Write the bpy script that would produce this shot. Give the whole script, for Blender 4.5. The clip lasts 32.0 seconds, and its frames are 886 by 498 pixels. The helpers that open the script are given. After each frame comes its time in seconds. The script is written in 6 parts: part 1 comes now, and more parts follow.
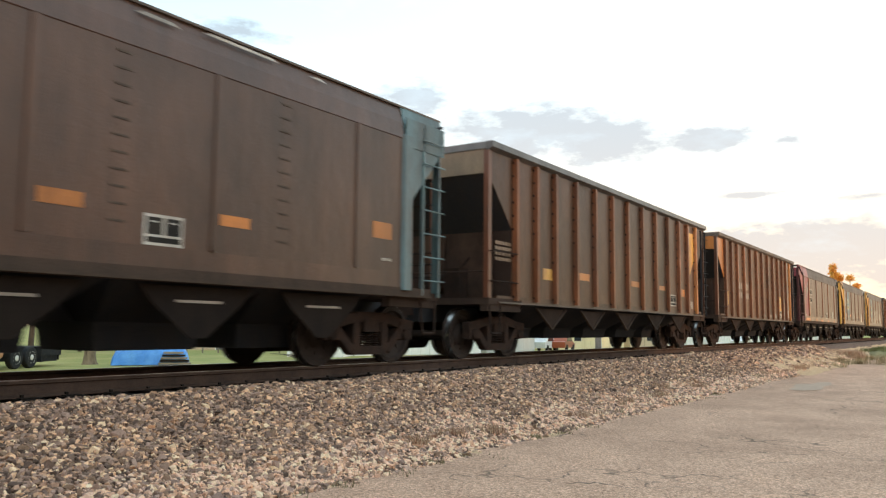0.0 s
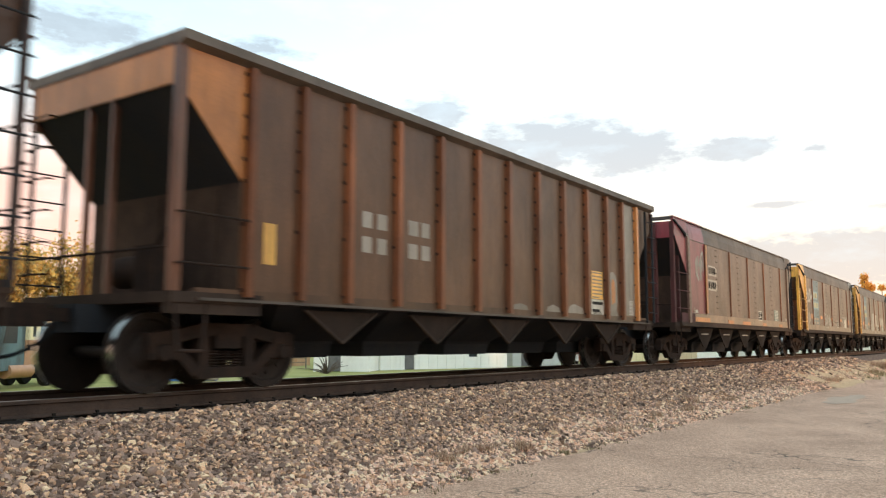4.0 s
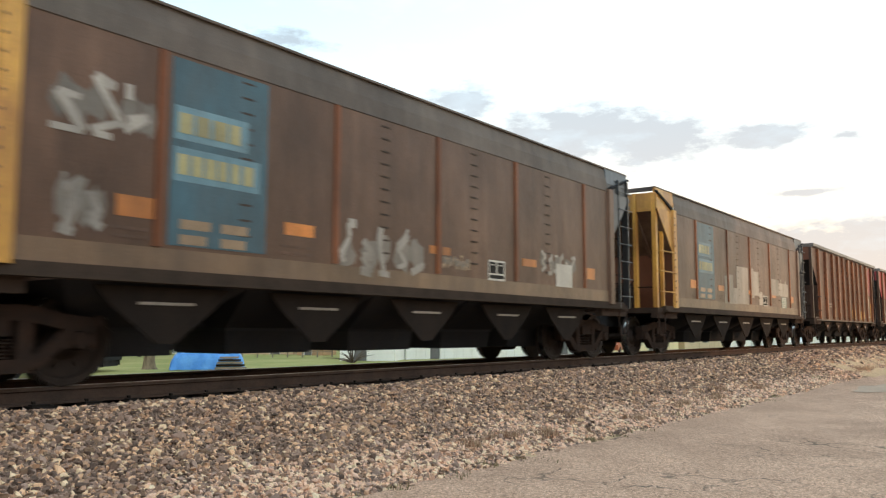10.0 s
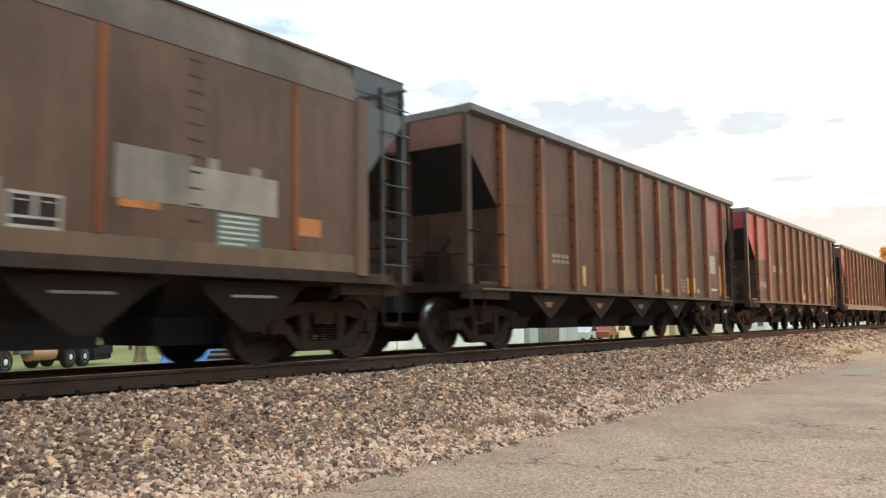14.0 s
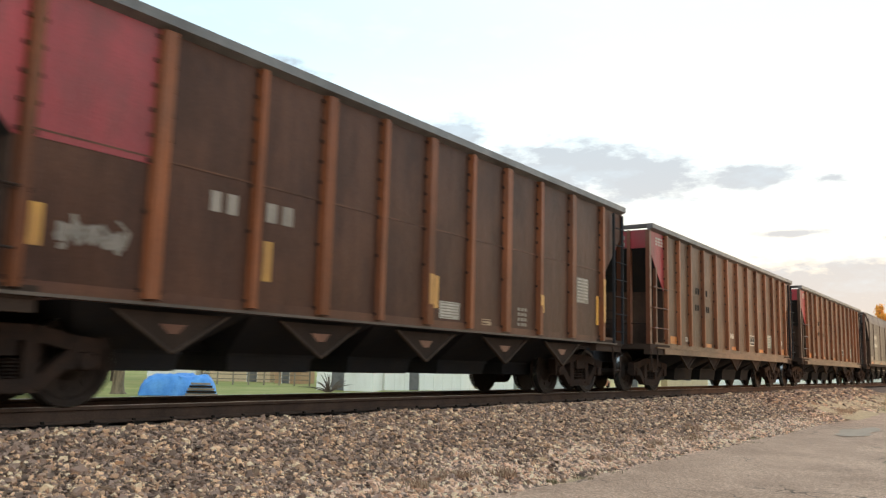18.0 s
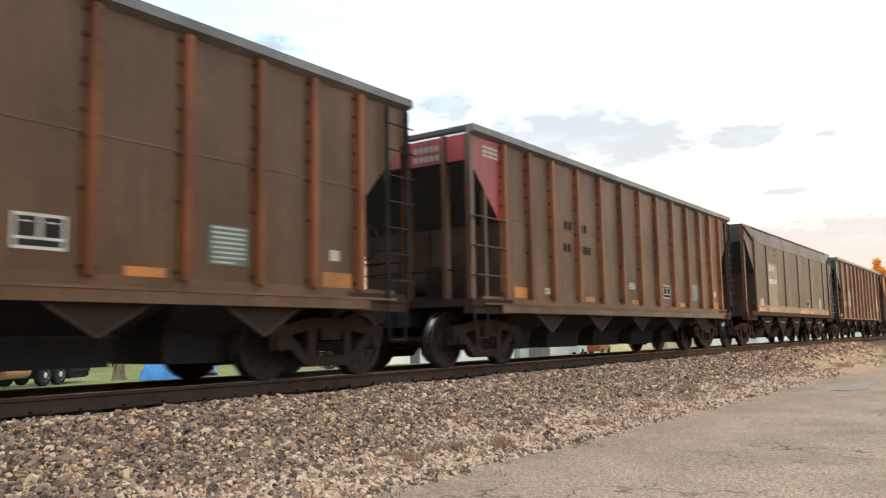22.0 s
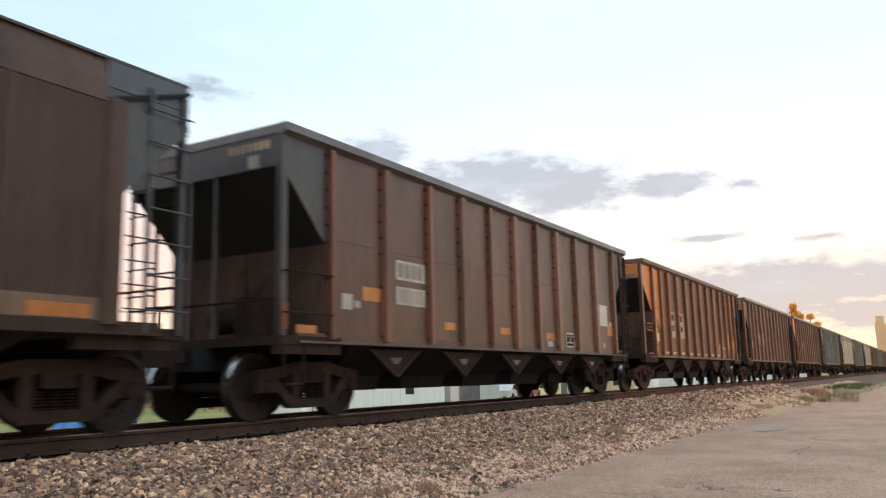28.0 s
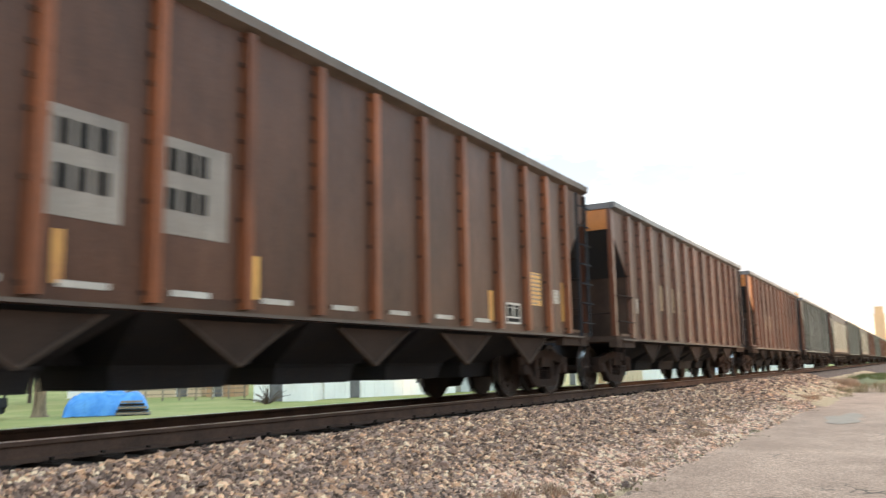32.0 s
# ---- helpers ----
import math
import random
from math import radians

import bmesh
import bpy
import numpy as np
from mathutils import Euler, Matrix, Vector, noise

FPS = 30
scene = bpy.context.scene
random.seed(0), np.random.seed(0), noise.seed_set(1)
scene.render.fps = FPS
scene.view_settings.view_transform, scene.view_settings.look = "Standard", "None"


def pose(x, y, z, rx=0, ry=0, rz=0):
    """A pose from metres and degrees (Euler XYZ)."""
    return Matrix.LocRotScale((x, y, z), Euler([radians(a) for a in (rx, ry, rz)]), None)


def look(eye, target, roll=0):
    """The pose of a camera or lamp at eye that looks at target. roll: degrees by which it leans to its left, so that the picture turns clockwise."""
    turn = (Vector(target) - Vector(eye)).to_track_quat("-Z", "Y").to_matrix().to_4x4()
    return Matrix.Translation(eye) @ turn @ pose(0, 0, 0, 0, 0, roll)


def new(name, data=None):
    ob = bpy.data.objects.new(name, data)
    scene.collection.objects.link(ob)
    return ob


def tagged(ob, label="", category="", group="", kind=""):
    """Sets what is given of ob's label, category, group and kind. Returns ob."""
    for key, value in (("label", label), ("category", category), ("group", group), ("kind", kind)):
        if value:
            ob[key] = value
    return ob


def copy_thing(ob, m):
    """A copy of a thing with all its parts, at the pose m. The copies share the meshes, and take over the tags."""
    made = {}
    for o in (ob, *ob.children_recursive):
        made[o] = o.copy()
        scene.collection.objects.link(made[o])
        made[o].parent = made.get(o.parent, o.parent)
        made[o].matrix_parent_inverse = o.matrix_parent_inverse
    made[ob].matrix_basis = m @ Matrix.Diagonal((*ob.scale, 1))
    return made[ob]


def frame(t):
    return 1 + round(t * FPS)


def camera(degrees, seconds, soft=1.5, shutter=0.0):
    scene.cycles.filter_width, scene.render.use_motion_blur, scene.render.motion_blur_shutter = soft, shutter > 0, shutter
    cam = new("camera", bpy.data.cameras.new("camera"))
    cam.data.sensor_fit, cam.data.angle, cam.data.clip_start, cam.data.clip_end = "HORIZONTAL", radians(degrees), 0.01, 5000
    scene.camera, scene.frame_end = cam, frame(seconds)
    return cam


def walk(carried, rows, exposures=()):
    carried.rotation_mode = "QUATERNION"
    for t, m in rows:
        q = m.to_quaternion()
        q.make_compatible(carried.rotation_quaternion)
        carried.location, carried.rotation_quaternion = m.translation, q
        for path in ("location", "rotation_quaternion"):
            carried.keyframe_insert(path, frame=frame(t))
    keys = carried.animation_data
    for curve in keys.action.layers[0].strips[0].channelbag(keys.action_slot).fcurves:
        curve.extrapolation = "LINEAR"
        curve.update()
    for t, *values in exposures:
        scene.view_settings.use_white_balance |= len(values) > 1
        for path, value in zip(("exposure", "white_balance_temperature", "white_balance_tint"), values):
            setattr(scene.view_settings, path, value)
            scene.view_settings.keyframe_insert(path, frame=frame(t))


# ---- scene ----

# World: x runs along the track, y across it (the camera stands at negative y), z up from the railhead.
cam = camera(57.71, 32.0, soft=1.25, shutter=0.5)
PATH = [
    (0.0, -0.500, -8.734, 0.555, 33.20, 5.66, 0.54),
    (0.5, -0.490, -8.717, 0.562, 33.37, 5.36, 0.81),
    (1.0, -0.488, -8.722, 0.560, 33.80, 5.10, 0.70),
    (1.5, -0.488, -8.722, 0.563, 33.67, 4.94, 0.69),
    (2.0, -0.490, -8.726, 0.564, 33.46, 5.32, 0.16),
    (2.5, -0.495, -8.731, 0.570, 34.23, 6.35, -0.17),
    (3.0, -0.500, -8.722, 0.571, 34.75, 6.66, 0.08),
    (3.5, -0.509, -8.725, 0.582, 34.92, 6.62, 0.19),
    (5.5, -0.496, -8.727, 0.583, 35.31, 6.72, -0.33),
    (6.0, -0.495, -8.707, 0.589, 36.59, 7.50, -0.59),
    (6.5, -0.519, -8.715, 0.574, 38.26, 6.75, -1.48),
    (7.0, -0.518, -8.710, 0.554, 38.73, 6.18, -1.08),
    (7.5, -0.501, -8.713, 0.547, 37.87, 6.14, -0.31),
    (8.0, -0.495, -8.721, 0.545, 37.32, 6.15, -0.14),
    (8.5, -0.492, -8.707, 0.535, 36.97, 6.14, -0.29),
    (9.0, -0.496, -8.709, 0.536, 36.84, 5.78, -0.15),
    (9.5, -0.507, -8.711, 0.558, 36.88, 5.47, 0.11),
    (10.0, -0.514, -8.728, 0.548, 36.76, 5.88, 0.10),
    (10.5, -0.527, -8.728, 0.538, 36.60, 6.15, -0.15),
    (11.0, -0.528, -8.722, 0.537, 36.50, 6.03, -0.08),
    (11.5, -0.525, -8.737, 0.536, 36.23, 5.84, -0.13),
    (12.0, -0.516, -8.738, 0.533, 36.07, 5.80, -0.37),
    (12.5, -0.516, -8.734, 0.532, 36.09, 5.69, -0.54),
    (13.0, -0.516, -8.723, 0.531, 36.18, 5.56, -0.48),
    (13.5, -0.519, -8.735, 0.503, 36.25, 5.69, -0.65),
    (14.0, -0.507, -8.719, 0.521, 36.10, 5.14, -0.58),
    (14.5, -0.498, -8.704, 0.496, 35.55, 4.71, -0.44),
    (16.5, -0.189, -8.671, 0.526, 34.60, 3.95, -0.58),
    (17.0, -0.023, -8.606, 0.530, 33.35, 4.39, 0.22),
    (17.5, 0.077, -8.577, 0.542, 33.06, 6.31, 0.52),
    (18.0, 0.240, -8.622, 0.529, 35.88, 8.12, 1.54),
    (18.5, 0.308, -8.648, 0.518, 37.09, 8.46, -0.12),
    (19.0, 0.368, -8.677, 0.534, 35.51, 8.26, -2.42),
    (19.5, 0.380, -8.707, 0.553, 35.34, 8.00, -0.45),
    (20.0, 0.371, -8.708, 0.548, 36.18, 7.71, -0.06),
    (20.5, 0.378, -8.707, 0.539, 36.36, 7.16, -1.11),
    (21.0, 0.392, -8.685, 0.549, 35.86, 6.38, -1.07),
    (21.5, 0.394, -8.697, 0.524, 35.86, 6.15, -1.09),
    (22.0, 0.397, -8.669, 0.529, 35.68, 6.16, -0.93),
    (22.5, 0.394, -8.669, 0.516, 35.73, 6.33, -0.83),
    (23.0, 0.387, -8.674, 0.512, 35.71, 6.13, -0.60),
    (23.5, 0.390, -8.675, 0.503, 35.70, 6.09, -0.40),
    (24.0, 0.387, -8.666, 0.504, 35.97, 6.35, -0.07),
    (24.5, 0.378, -8.664, 0.500, 35.94, 6.73, 0.36),
    (25.0, 0.379, -8.680, 0.497, 35.08, 7.03, 0.18),
    (25.5, 0.371, -8.704, 0.495, 34.34, 6.98, 0.08),
    (27.5, 0.416, -8.662, 0.522, 32.89, 8.03, -0.71),
    (28.0, 0.479, -8.680, 0.501, 30.71, 9.22, -1.32),
    (28.5, 0.463, -8.697, 0.504, 30.91, 9.07, -0.31),
    (29.0, 0.464, -8.643, 0.504, 31.00, 8.07, 0.03),
    (29.5, 0.460, -8.402, 0.447, 31.01, 7.25, -0.58),
    (30.0, 0.581, -8.067, 0.458, 31.74, 7.67, -0.25),
    (30.5, 0.636, -7.742, 0.478, 33.55, 8.54, 0.15),
    (31.0, 0.692, -7.399, 0.498, 34.27, 7.18, -0.27),
    (31.5, 0.799, -7.179, 0.524, 34.03, 7.28, 0.59),
    (32.0, 0.821, -6.985, 0.516, 30.42, 8.41, -1.05),
]


def sight(x, y, z, turn, tilt, lean):
    a, b = radians(turn), radians(tilt)
    way = Vector((math.cos(a) * math.cos(b), math.sin(a) * math.cos(b), math.sin(b)))
    return look((x, y, z), Vector((x, y, z)) + way, lean)


EXPOSURE = [(t, e, 6780, 13) for t, e in ((0.0, 0.61), (2.0, 0.56), (3.0, 0.63), (6.0, 0.61), (7.0, 0.57), (8.0, 0.64), (9.0, 0.65), (10.0, 0.58), (11.0, 0.62), (12.0, 0.58), (13.0, 0.64), (14.0, 0.75), (17.0, 0.72),
            (18.0, 0.52), (19.0, 0.57), (20.0, 0.49), (21.0, 0.60), (22.0, 0.69), (23.0, 0.62), (24.0, 0.72), (25.0, 0.70), (26.0, 0.62), (27.5, 0.38))]
EXPOSURE += [(28.2, 0.28, 6650, 21), (29.0, -0.10, 6900, 23), (30.0, 0.24, 7050, 27), (31.0, 0.54, 7000, 26), (32.0, 1.0, 6300, 13)]
walk(cam, [(t, sight(*rest)) for t, *rest in PATH], EXPOSURE)

# The train: where its first coupling stands along the track, by time.
TRAIN = [(0.0, -4.576), (2.0, -16.045), (3.5, -24.697), (5.5, -36.233), (7.0, -44.902), (9.0, -56.437), (11.0, -68.030), (13.0, -79.637), (14.5, -88.329), (16.5, -99.919), (18.0, -108.610), (20.0, -120.163), (22.0, -131.680), (24.0, -143.154), (25.5, -151.721), (27.5, -163.157), (29.0, -171.692), (30.5, -180.189), (32.0, -188.680)]
PITCH = 15.778

# ---- world and sun ----
SUN_AZ, SUN_EL = radians(-70), radians(5)


def make_world():
    world = bpy.data.worlds.new("dusk_sky")
    scene.world = world
    world.use_nodes = True
    nt = world.node_tree
    nt.nodes.clear()
    N, L = nt.nodes.new, nt.links.new

    def m(op, a, b=0.0, c=0.0):
        n = N("ShaderNodeMath")
        n.operation = op
        for i, v in enumerate((a, b, c)):
            if isinstance(v, (int, float)):
                n.inputs[i].default_value = v
            else:
                L(v, n.inputs[i])
        return n.outputs[0]

    def mix(f, a, b):
        n = N("ShaderNodeMix")
        n.data_type = "RGBA"
        for i, v in ((0, f), (6, a), (7, b)):
            if isinstance(v, (int, float)):
                n.inputs[i].default_value = v
            elif isinstance(v, tuple):
                n.inputs[i].default_value = (*v, 1)
            else:
                L(v, n.inputs[i])
        return n.outputs[2]

    tc = N("ShaderNodeTexCoord").outputs["Generated"]
    sep = N("ShaderNodeSeparateXYZ")
    L(tc, sep.inputs[0])
    x, y, z = sep.outputs
    az = m("MULTIPLY", m("ARCTAN2", y, x), 57.2958)
    el = m("MULTIPLY", m("ARCSINE", z), 57.2958)
    sky = N("ShaderNodeTexSky")
    sky.sky_type, sky.sun_disc = "NISHITA", False
    sky.sun_elevation, sky.sun_rotation = SUN_EL, radians(160)
    sky.air_density, sky.dust_density, sky.ozone_density = 1.0, 1.5, 1.0
    # thin bright veil of high cloud, creamy near the horizon, pink away from the sun
    pos = N("ShaderNodeCombineXYZ")
    L(az, pos.inputs[0]), L(m("MULTIPLY", el, 2.6), pos.inputs[1])
    nz = N("ShaderNodeTexNoise")
    nz.inputs["Scale"].default_value, nz.inputs["Detail"].default_value = 0.16, 7
    nz.inputs["Roughness"].default_value = 0.6
    L(pos.outputs[0], nz.inputs["Vector"])
    soft = nz.outputs["Fac"]
    low = m("SUBTRACT", 1.0, m("MINIMUM", m("DIVIDE", m("MAXIMUM", el, 0.0), 24.0), 1.0))
    pink = m("MULTIPLY", m("MINIMUM", m("MAXIMUM", m("DIVIDE", m("SUBTRACT", az, 38.0), 20.0), 0.0), 1.0), m("MULTIPLY", m("MINIMUM", m("MAXIMUM", m("DIVIDE", m("SUBTRACT", 17.0, el), 7.0), 0.0), 1.0), m("MINIMUM", m("MAXIMUM", m("DIVIDE", m("SUBTRACT", el, 1.0), 5.0), 0.0), 1.0)))
    veil = mix(m("POWER", low, 1.6), VEIL_HIGH, VEIL_LOW)
    veil = mix(pink, veil, VEIL_PINK)
    # clearer blue high up, away from the sun
    clear = m("MULTIPLY", m("MINIMUM", m("MAXIMUM", m("DIVIDE", m("SUBTRACT", az, 24.0), 30.0), 0.0), 1.0), m("MINIMUM", m("MAXIMUM", m("DIVIDE", m("SUBTRACT", el, 13.0), 9.0), 0.0), 1.0))
    veil = mix(m("MULTIPLY", clear, 0.55), veil, VEIL_BLUE)
    base = mix(VEIL, sky.outputs[0], veil)
    # grey clouds: azimuth, elevation, half width, half height (degrees), weight
    total = None
    for a, e, w, h, k in CLOUDS:
        da = m("DIVIDE", m("SUBTRACT", az, a), w)
        de = m("DIVIDE", m("SUBTRACT", el, e), h)
        g = m("SUBTRACT", 1.0, m("SQRT", m("ADD", m("MULTIPLY", da, da), m("MULTIPLY", de, de))))
        g = m("MULTIPLY", m("MAXIMUM", g, -1.0), k)
        total = g if total is None else m("MAXIMUM", total, g)
    nz2 = N("ShaderNodeTexNoise")
    nz2.inputs["Scale"].default_value, nz2.inputs["Detail"].default_value = 0.42, 8
    nz2.inputs["Roughness"].default_value = 0.62
    L(pos.outputs[0], nz2.inputs["Vector"])
    rag = m("ADD", total, m("MULTIPLY", m("SUBTRACT", nz2.outputs["Fac"], 0.5), 1.9))
    fac = m("MULTIPLY", m("MINIMUM", m("MAXIMUM", m("MULTIPLY", rag, 1.9), 0.0), 1.0), 0.68)
    col = mix(fac, base, mix(low, CLOUD_HIGH, CLOUD_LOW))
    wisp = m("MULTIPLY", m("MAXIMUM", m("SUBTRACT", soft, 0.52), 0.0), 0.9)
    col = mix(wisp, col, VEIL_HIGH)
    bg = N("ShaderNodeBackground")
    L(col, bg.inputs[0])
    bg.inputs[1].default_value = SKY_STRENGTH
    out = N("ShaderNodeOutputWorld")
    L(bg.outputs[0], out.inputs[0])


SKY_STRENGTH = 0.15
VEIL = 0.8
VEIL_HIGH, VEIL_LOW, VEIL_PINK, VEIL_BLUE = (5.3, 7.15, 8.2), (9.5, 7.05, 4.1), (7.0, 4.4, 3.7), (3.2, 4.8, 5.7)
CLOUD_HIGH, CLOUD_LOW = (1.8, 2.2, 2.6), (2.6, 2.6, 2.9)
CLOUDS = [(27.0, 14.0, 8.0, 2.2, 1.0), (22.2, 13.2, 6.0, 2.2, 1.2), (14.7, 12.9, 3.6, 1.1, 1.2), (9.9, 12.5, 2.1, 0.45, 0.6), (7.0, 5.6, 15.0, 2.2, 1.1), (0.0, 3.6, 14.0, 1.4, 1.0), (12.2, 9.1, 3.0, 0.32, 0.9), (5.0, 8.6, 2.0, 0.3, 0.8),
          (35.6, 16.2, 3.6, 1.3, 0.9), (48.6, 20.0, 3.4, 1.0, 0.8), (60, 20.0, 6.0, 1.7, 1.0), (-25, 9, 14, 2, 0.7), (74, 15, 7, 3, 0.6)]
make_world()

sun = new("sun", bpy.data.lights.new("sun", "SUN"))
sun.data.energy, sun.data.angle, sun.data.color = 0.9, radians(2.0), (1.0, 0.66, 0.4)
sun.matrix_world = look((0, 0, 50), Vector((0, 0, 50)) - Vector((math.cos(SUN_AZ) * math.cos(SUN_EL), math.sin(SUN_AZ) * math.cos(SUN_EL), math.sin(SUN_EL))))

# ---- materials ----
MATS = {}


def material(name, base, second=None, rough=0.8, metal=0.0, scale=3.0, streak=1.0, amount=0.5, fine=40.0, bump=0.15, per="", third=None, gloss=0.22, runs=0.0):
    """Two-scale weathered surface: base, a second colour in patches (stretched downwards by streak), fine grain, and bump."""
    if name in MATS:
        return MATS[name]
    mat = bpy.data.materials.new(name)
    mat.use_nodes = True
    nt = mat.node_tree
    N, L = nt.nodes.new, nt.links.new
    bsdf = nt.nodes["Principled BSDF"]
    bsdf.inputs["Metallic"].default_value = metal
    bsdf.inputs["Specular IOR Level"].default_value = gloss
    tc = N("ShaderNodeTexCoord").outputs["Object"]
    mp = N("ShaderNodeMapping")
    mp.inputs["Scale"].default_value = (1, 1, 1 / streak)
    L(tc, mp.inputs[0])
    vec = mp.outputs[0]
    if per == "object":
        info = N("ShaderNodeObjectInfo")
        add = N("ShaderNodeVectorMath")
        add.operation = "ADD"
        mul = N("ShaderNodeVectorMath")
        mul.operation = "SCALE"
        mul.inputs[0].default_value = (37, 19, 53)
        L(info.outputs["Random"], mul.inputs["Scale"])
        L(vec, add.inputs[0]), L(mul.outputs[0], add.inputs[1])
        vec = add.outputs[0]
    n1 = N("ShaderNodeTexNoise")
    n1.inputs["Scale"].default_value, n1.inputs["Detail"].default_value, n1.inputs["Roughness"].default_value = scale, 6, 0.65
    L(vec, n1.inputs["Vector"])
    n2 = N("ShaderNodeTexNoise")
    n2.inputs["Scale"].default_value, n2.inputs["Detail"].default_value = fine, 4
    L(tc, n2.inputs["Vector"])
    ramp = N("ShaderNodeValToRGB")
    ramp.color_ramp.elements[0].position, ramp.color_ramp.elements[1].position = 0.62 - amount * 0.4, 0.78 - amount * 0.2
    ramp.color_ramp.elements[0].color, ramp.color_ramp.elements[1].color = (*base, 1), (*(second or base), 1)
    if third:
        e = ramp.color_ramp.elements.new(0.25)
        e.color = (*third, 1)
    L(n1.outputs["Fac"], ramp.inputs[0])
    hsv = N("ShaderNodeHueSaturation")
    L(ramp.outputs[0], hsv.inputs["Color"])
    rng = N("ShaderNodeMapRange")
    rng.inputs["To Min"].default_value, rng.inputs["To Max"].default_value = 0.72, 1.28
    L(n2.outputs["Fac"], rng.inputs[0])
    if per == "island":
        geo = N("ShaderNodeNewGeometry")
        r2 = N("ShaderNodeValToRGB")
        cols = ISLAND[name]
        r2.color_ramp.interpolation = "CONSTANT"
        while len(r2.color_ramp.elements) < len(cols):
            r2.color_ramp.elements.new(0.5)
        for i, c in enumerate(cols):
            r2.color_ramp.elements[i].position = i / len(cols)
            r2.color_ramp.elements[i].color = (*c, 1)
        L(geo.outputs["Random Per Island"], r2.inputs[0])
        mx = N("ShaderNodeMix")
        mx.data_type, mx.inputs[0].default_value = "RGBA", 0.94
        L(ramp.outputs[0], mx.inputs[6]), L(r2.outputs[0], mx.inputs[7])
        L(mx.outputs[2], hsv.inputs["Color"])
    if per == "object":
        mul2 = N("ShaderNodeMath")
        mul2.operation = "MULTIPLY"
        r3 = N("ShaderNodeMapRange")
        r3.inputs["To Min"].default_value, r3.inputs["To Max"].default_value = 0.8, 1.2
        L(info.outputs["Random"], r3.inputs[0])
        L(rng.outputs[0], mul2.inputs[0]), L(r3.outputs[0], mul2.inputs[1])
        L(mul2.outputs[0], hsv.inputs["Value"])
    else:
        L(rng.outputs[0], hsv.inputs["Value"])
    colour = hsv.outputs[0]
    if runs:
        # rain runs down the sheet, and broad uneven fading
        mp2 = N("ShaderNodeMapping")
        mp2.inputs["Scale"].default_value = (1, 1, 0.1)
        L(vec, mp2.inputs[0])
        n3 = N("ShaderNodeTexNoise")
        n3.inputs["Scale"].default_value, n3.inputs["Detail"].default_value, n3.inputs["Roughness"].default_value = 5.5, 5, 0.7
        L(mp2.outputs[0], n3.inputs["Vector"])
        n4 = N("ShaderNodeTexNoise")
        n4.inputs["Scale"].default_value, n4.inputs["Detail"].default_value, n4.inputs["Roughness"].default_value = 0.85, 7, 0.66
        L(vec, n4.inputs["Vector"])
        val = None
        for src, lo, hi in ((n3, 1 - runs, 1 + runs), (n4, 0.62, 1.36)):
            r4 = N("ShaderNodeMapRange")
            r4.inputs["From Min"].default_value, r4.inputs["From Max"].default_value = 0.28, 0.72
            r4.inputs["To Min"].default_value, r4.inputs["To Max"].default_value = lo, hi
            L(src.outputs["Fac"], r4.inputs[0])
            if val is None:
                val = r4.outputs[0]
            else:
                m4 = N("ShaderNodeMath")
                m4.operation = "MULTIPLY"
                L(val, m4.inputs[0]), L(r4.outputs[0], m4.inputs[1])
                val = m4.outputs[0]
        hs2 = N("ShaderNodeHueSaturation")
        L(colour, hs2.inputs["Color"]), L(val, hs2.inputs["Value"])
        colour = hs2.outputs[0]
    L(colour, bsdf.inputs["Base Color"])
    rr = N("ShaderNodeMapRange")
    rr.inputs["To Min"].default_value, rr.inputs["To Max"].default_value = max(0.05, rough - 0.12), min(1, rough + 0.12)
    L(n1.outputs["Fac"], rr.inputs[0])
    L(rr.outputs[0], bsdf.inputs["Roughness"])
    if bump:
        b = N("ShaderNodeBump")
        b.inputs["Strength"].default_value, b.inputs["Distance"].default_value = bump, 0.02
        L(n2.outputs["Fac"], b.inputs["Height"])
        if runs:
            # shallow dents in the plate
            b2 = N("ShaderNodeBump")
            b2.inputs["Strength"].default_value, b2.inputs["Distance"].default_value = 0.5, 0.06
            L(n4.outputs["Fac"], b2.inputs["Height"])
            L(b2.outputs[0], b.inputs["Normal"])
        L(b.outputs[0], bsdf.inputs["Normal"])
    MATS[name] = mat
    return mat


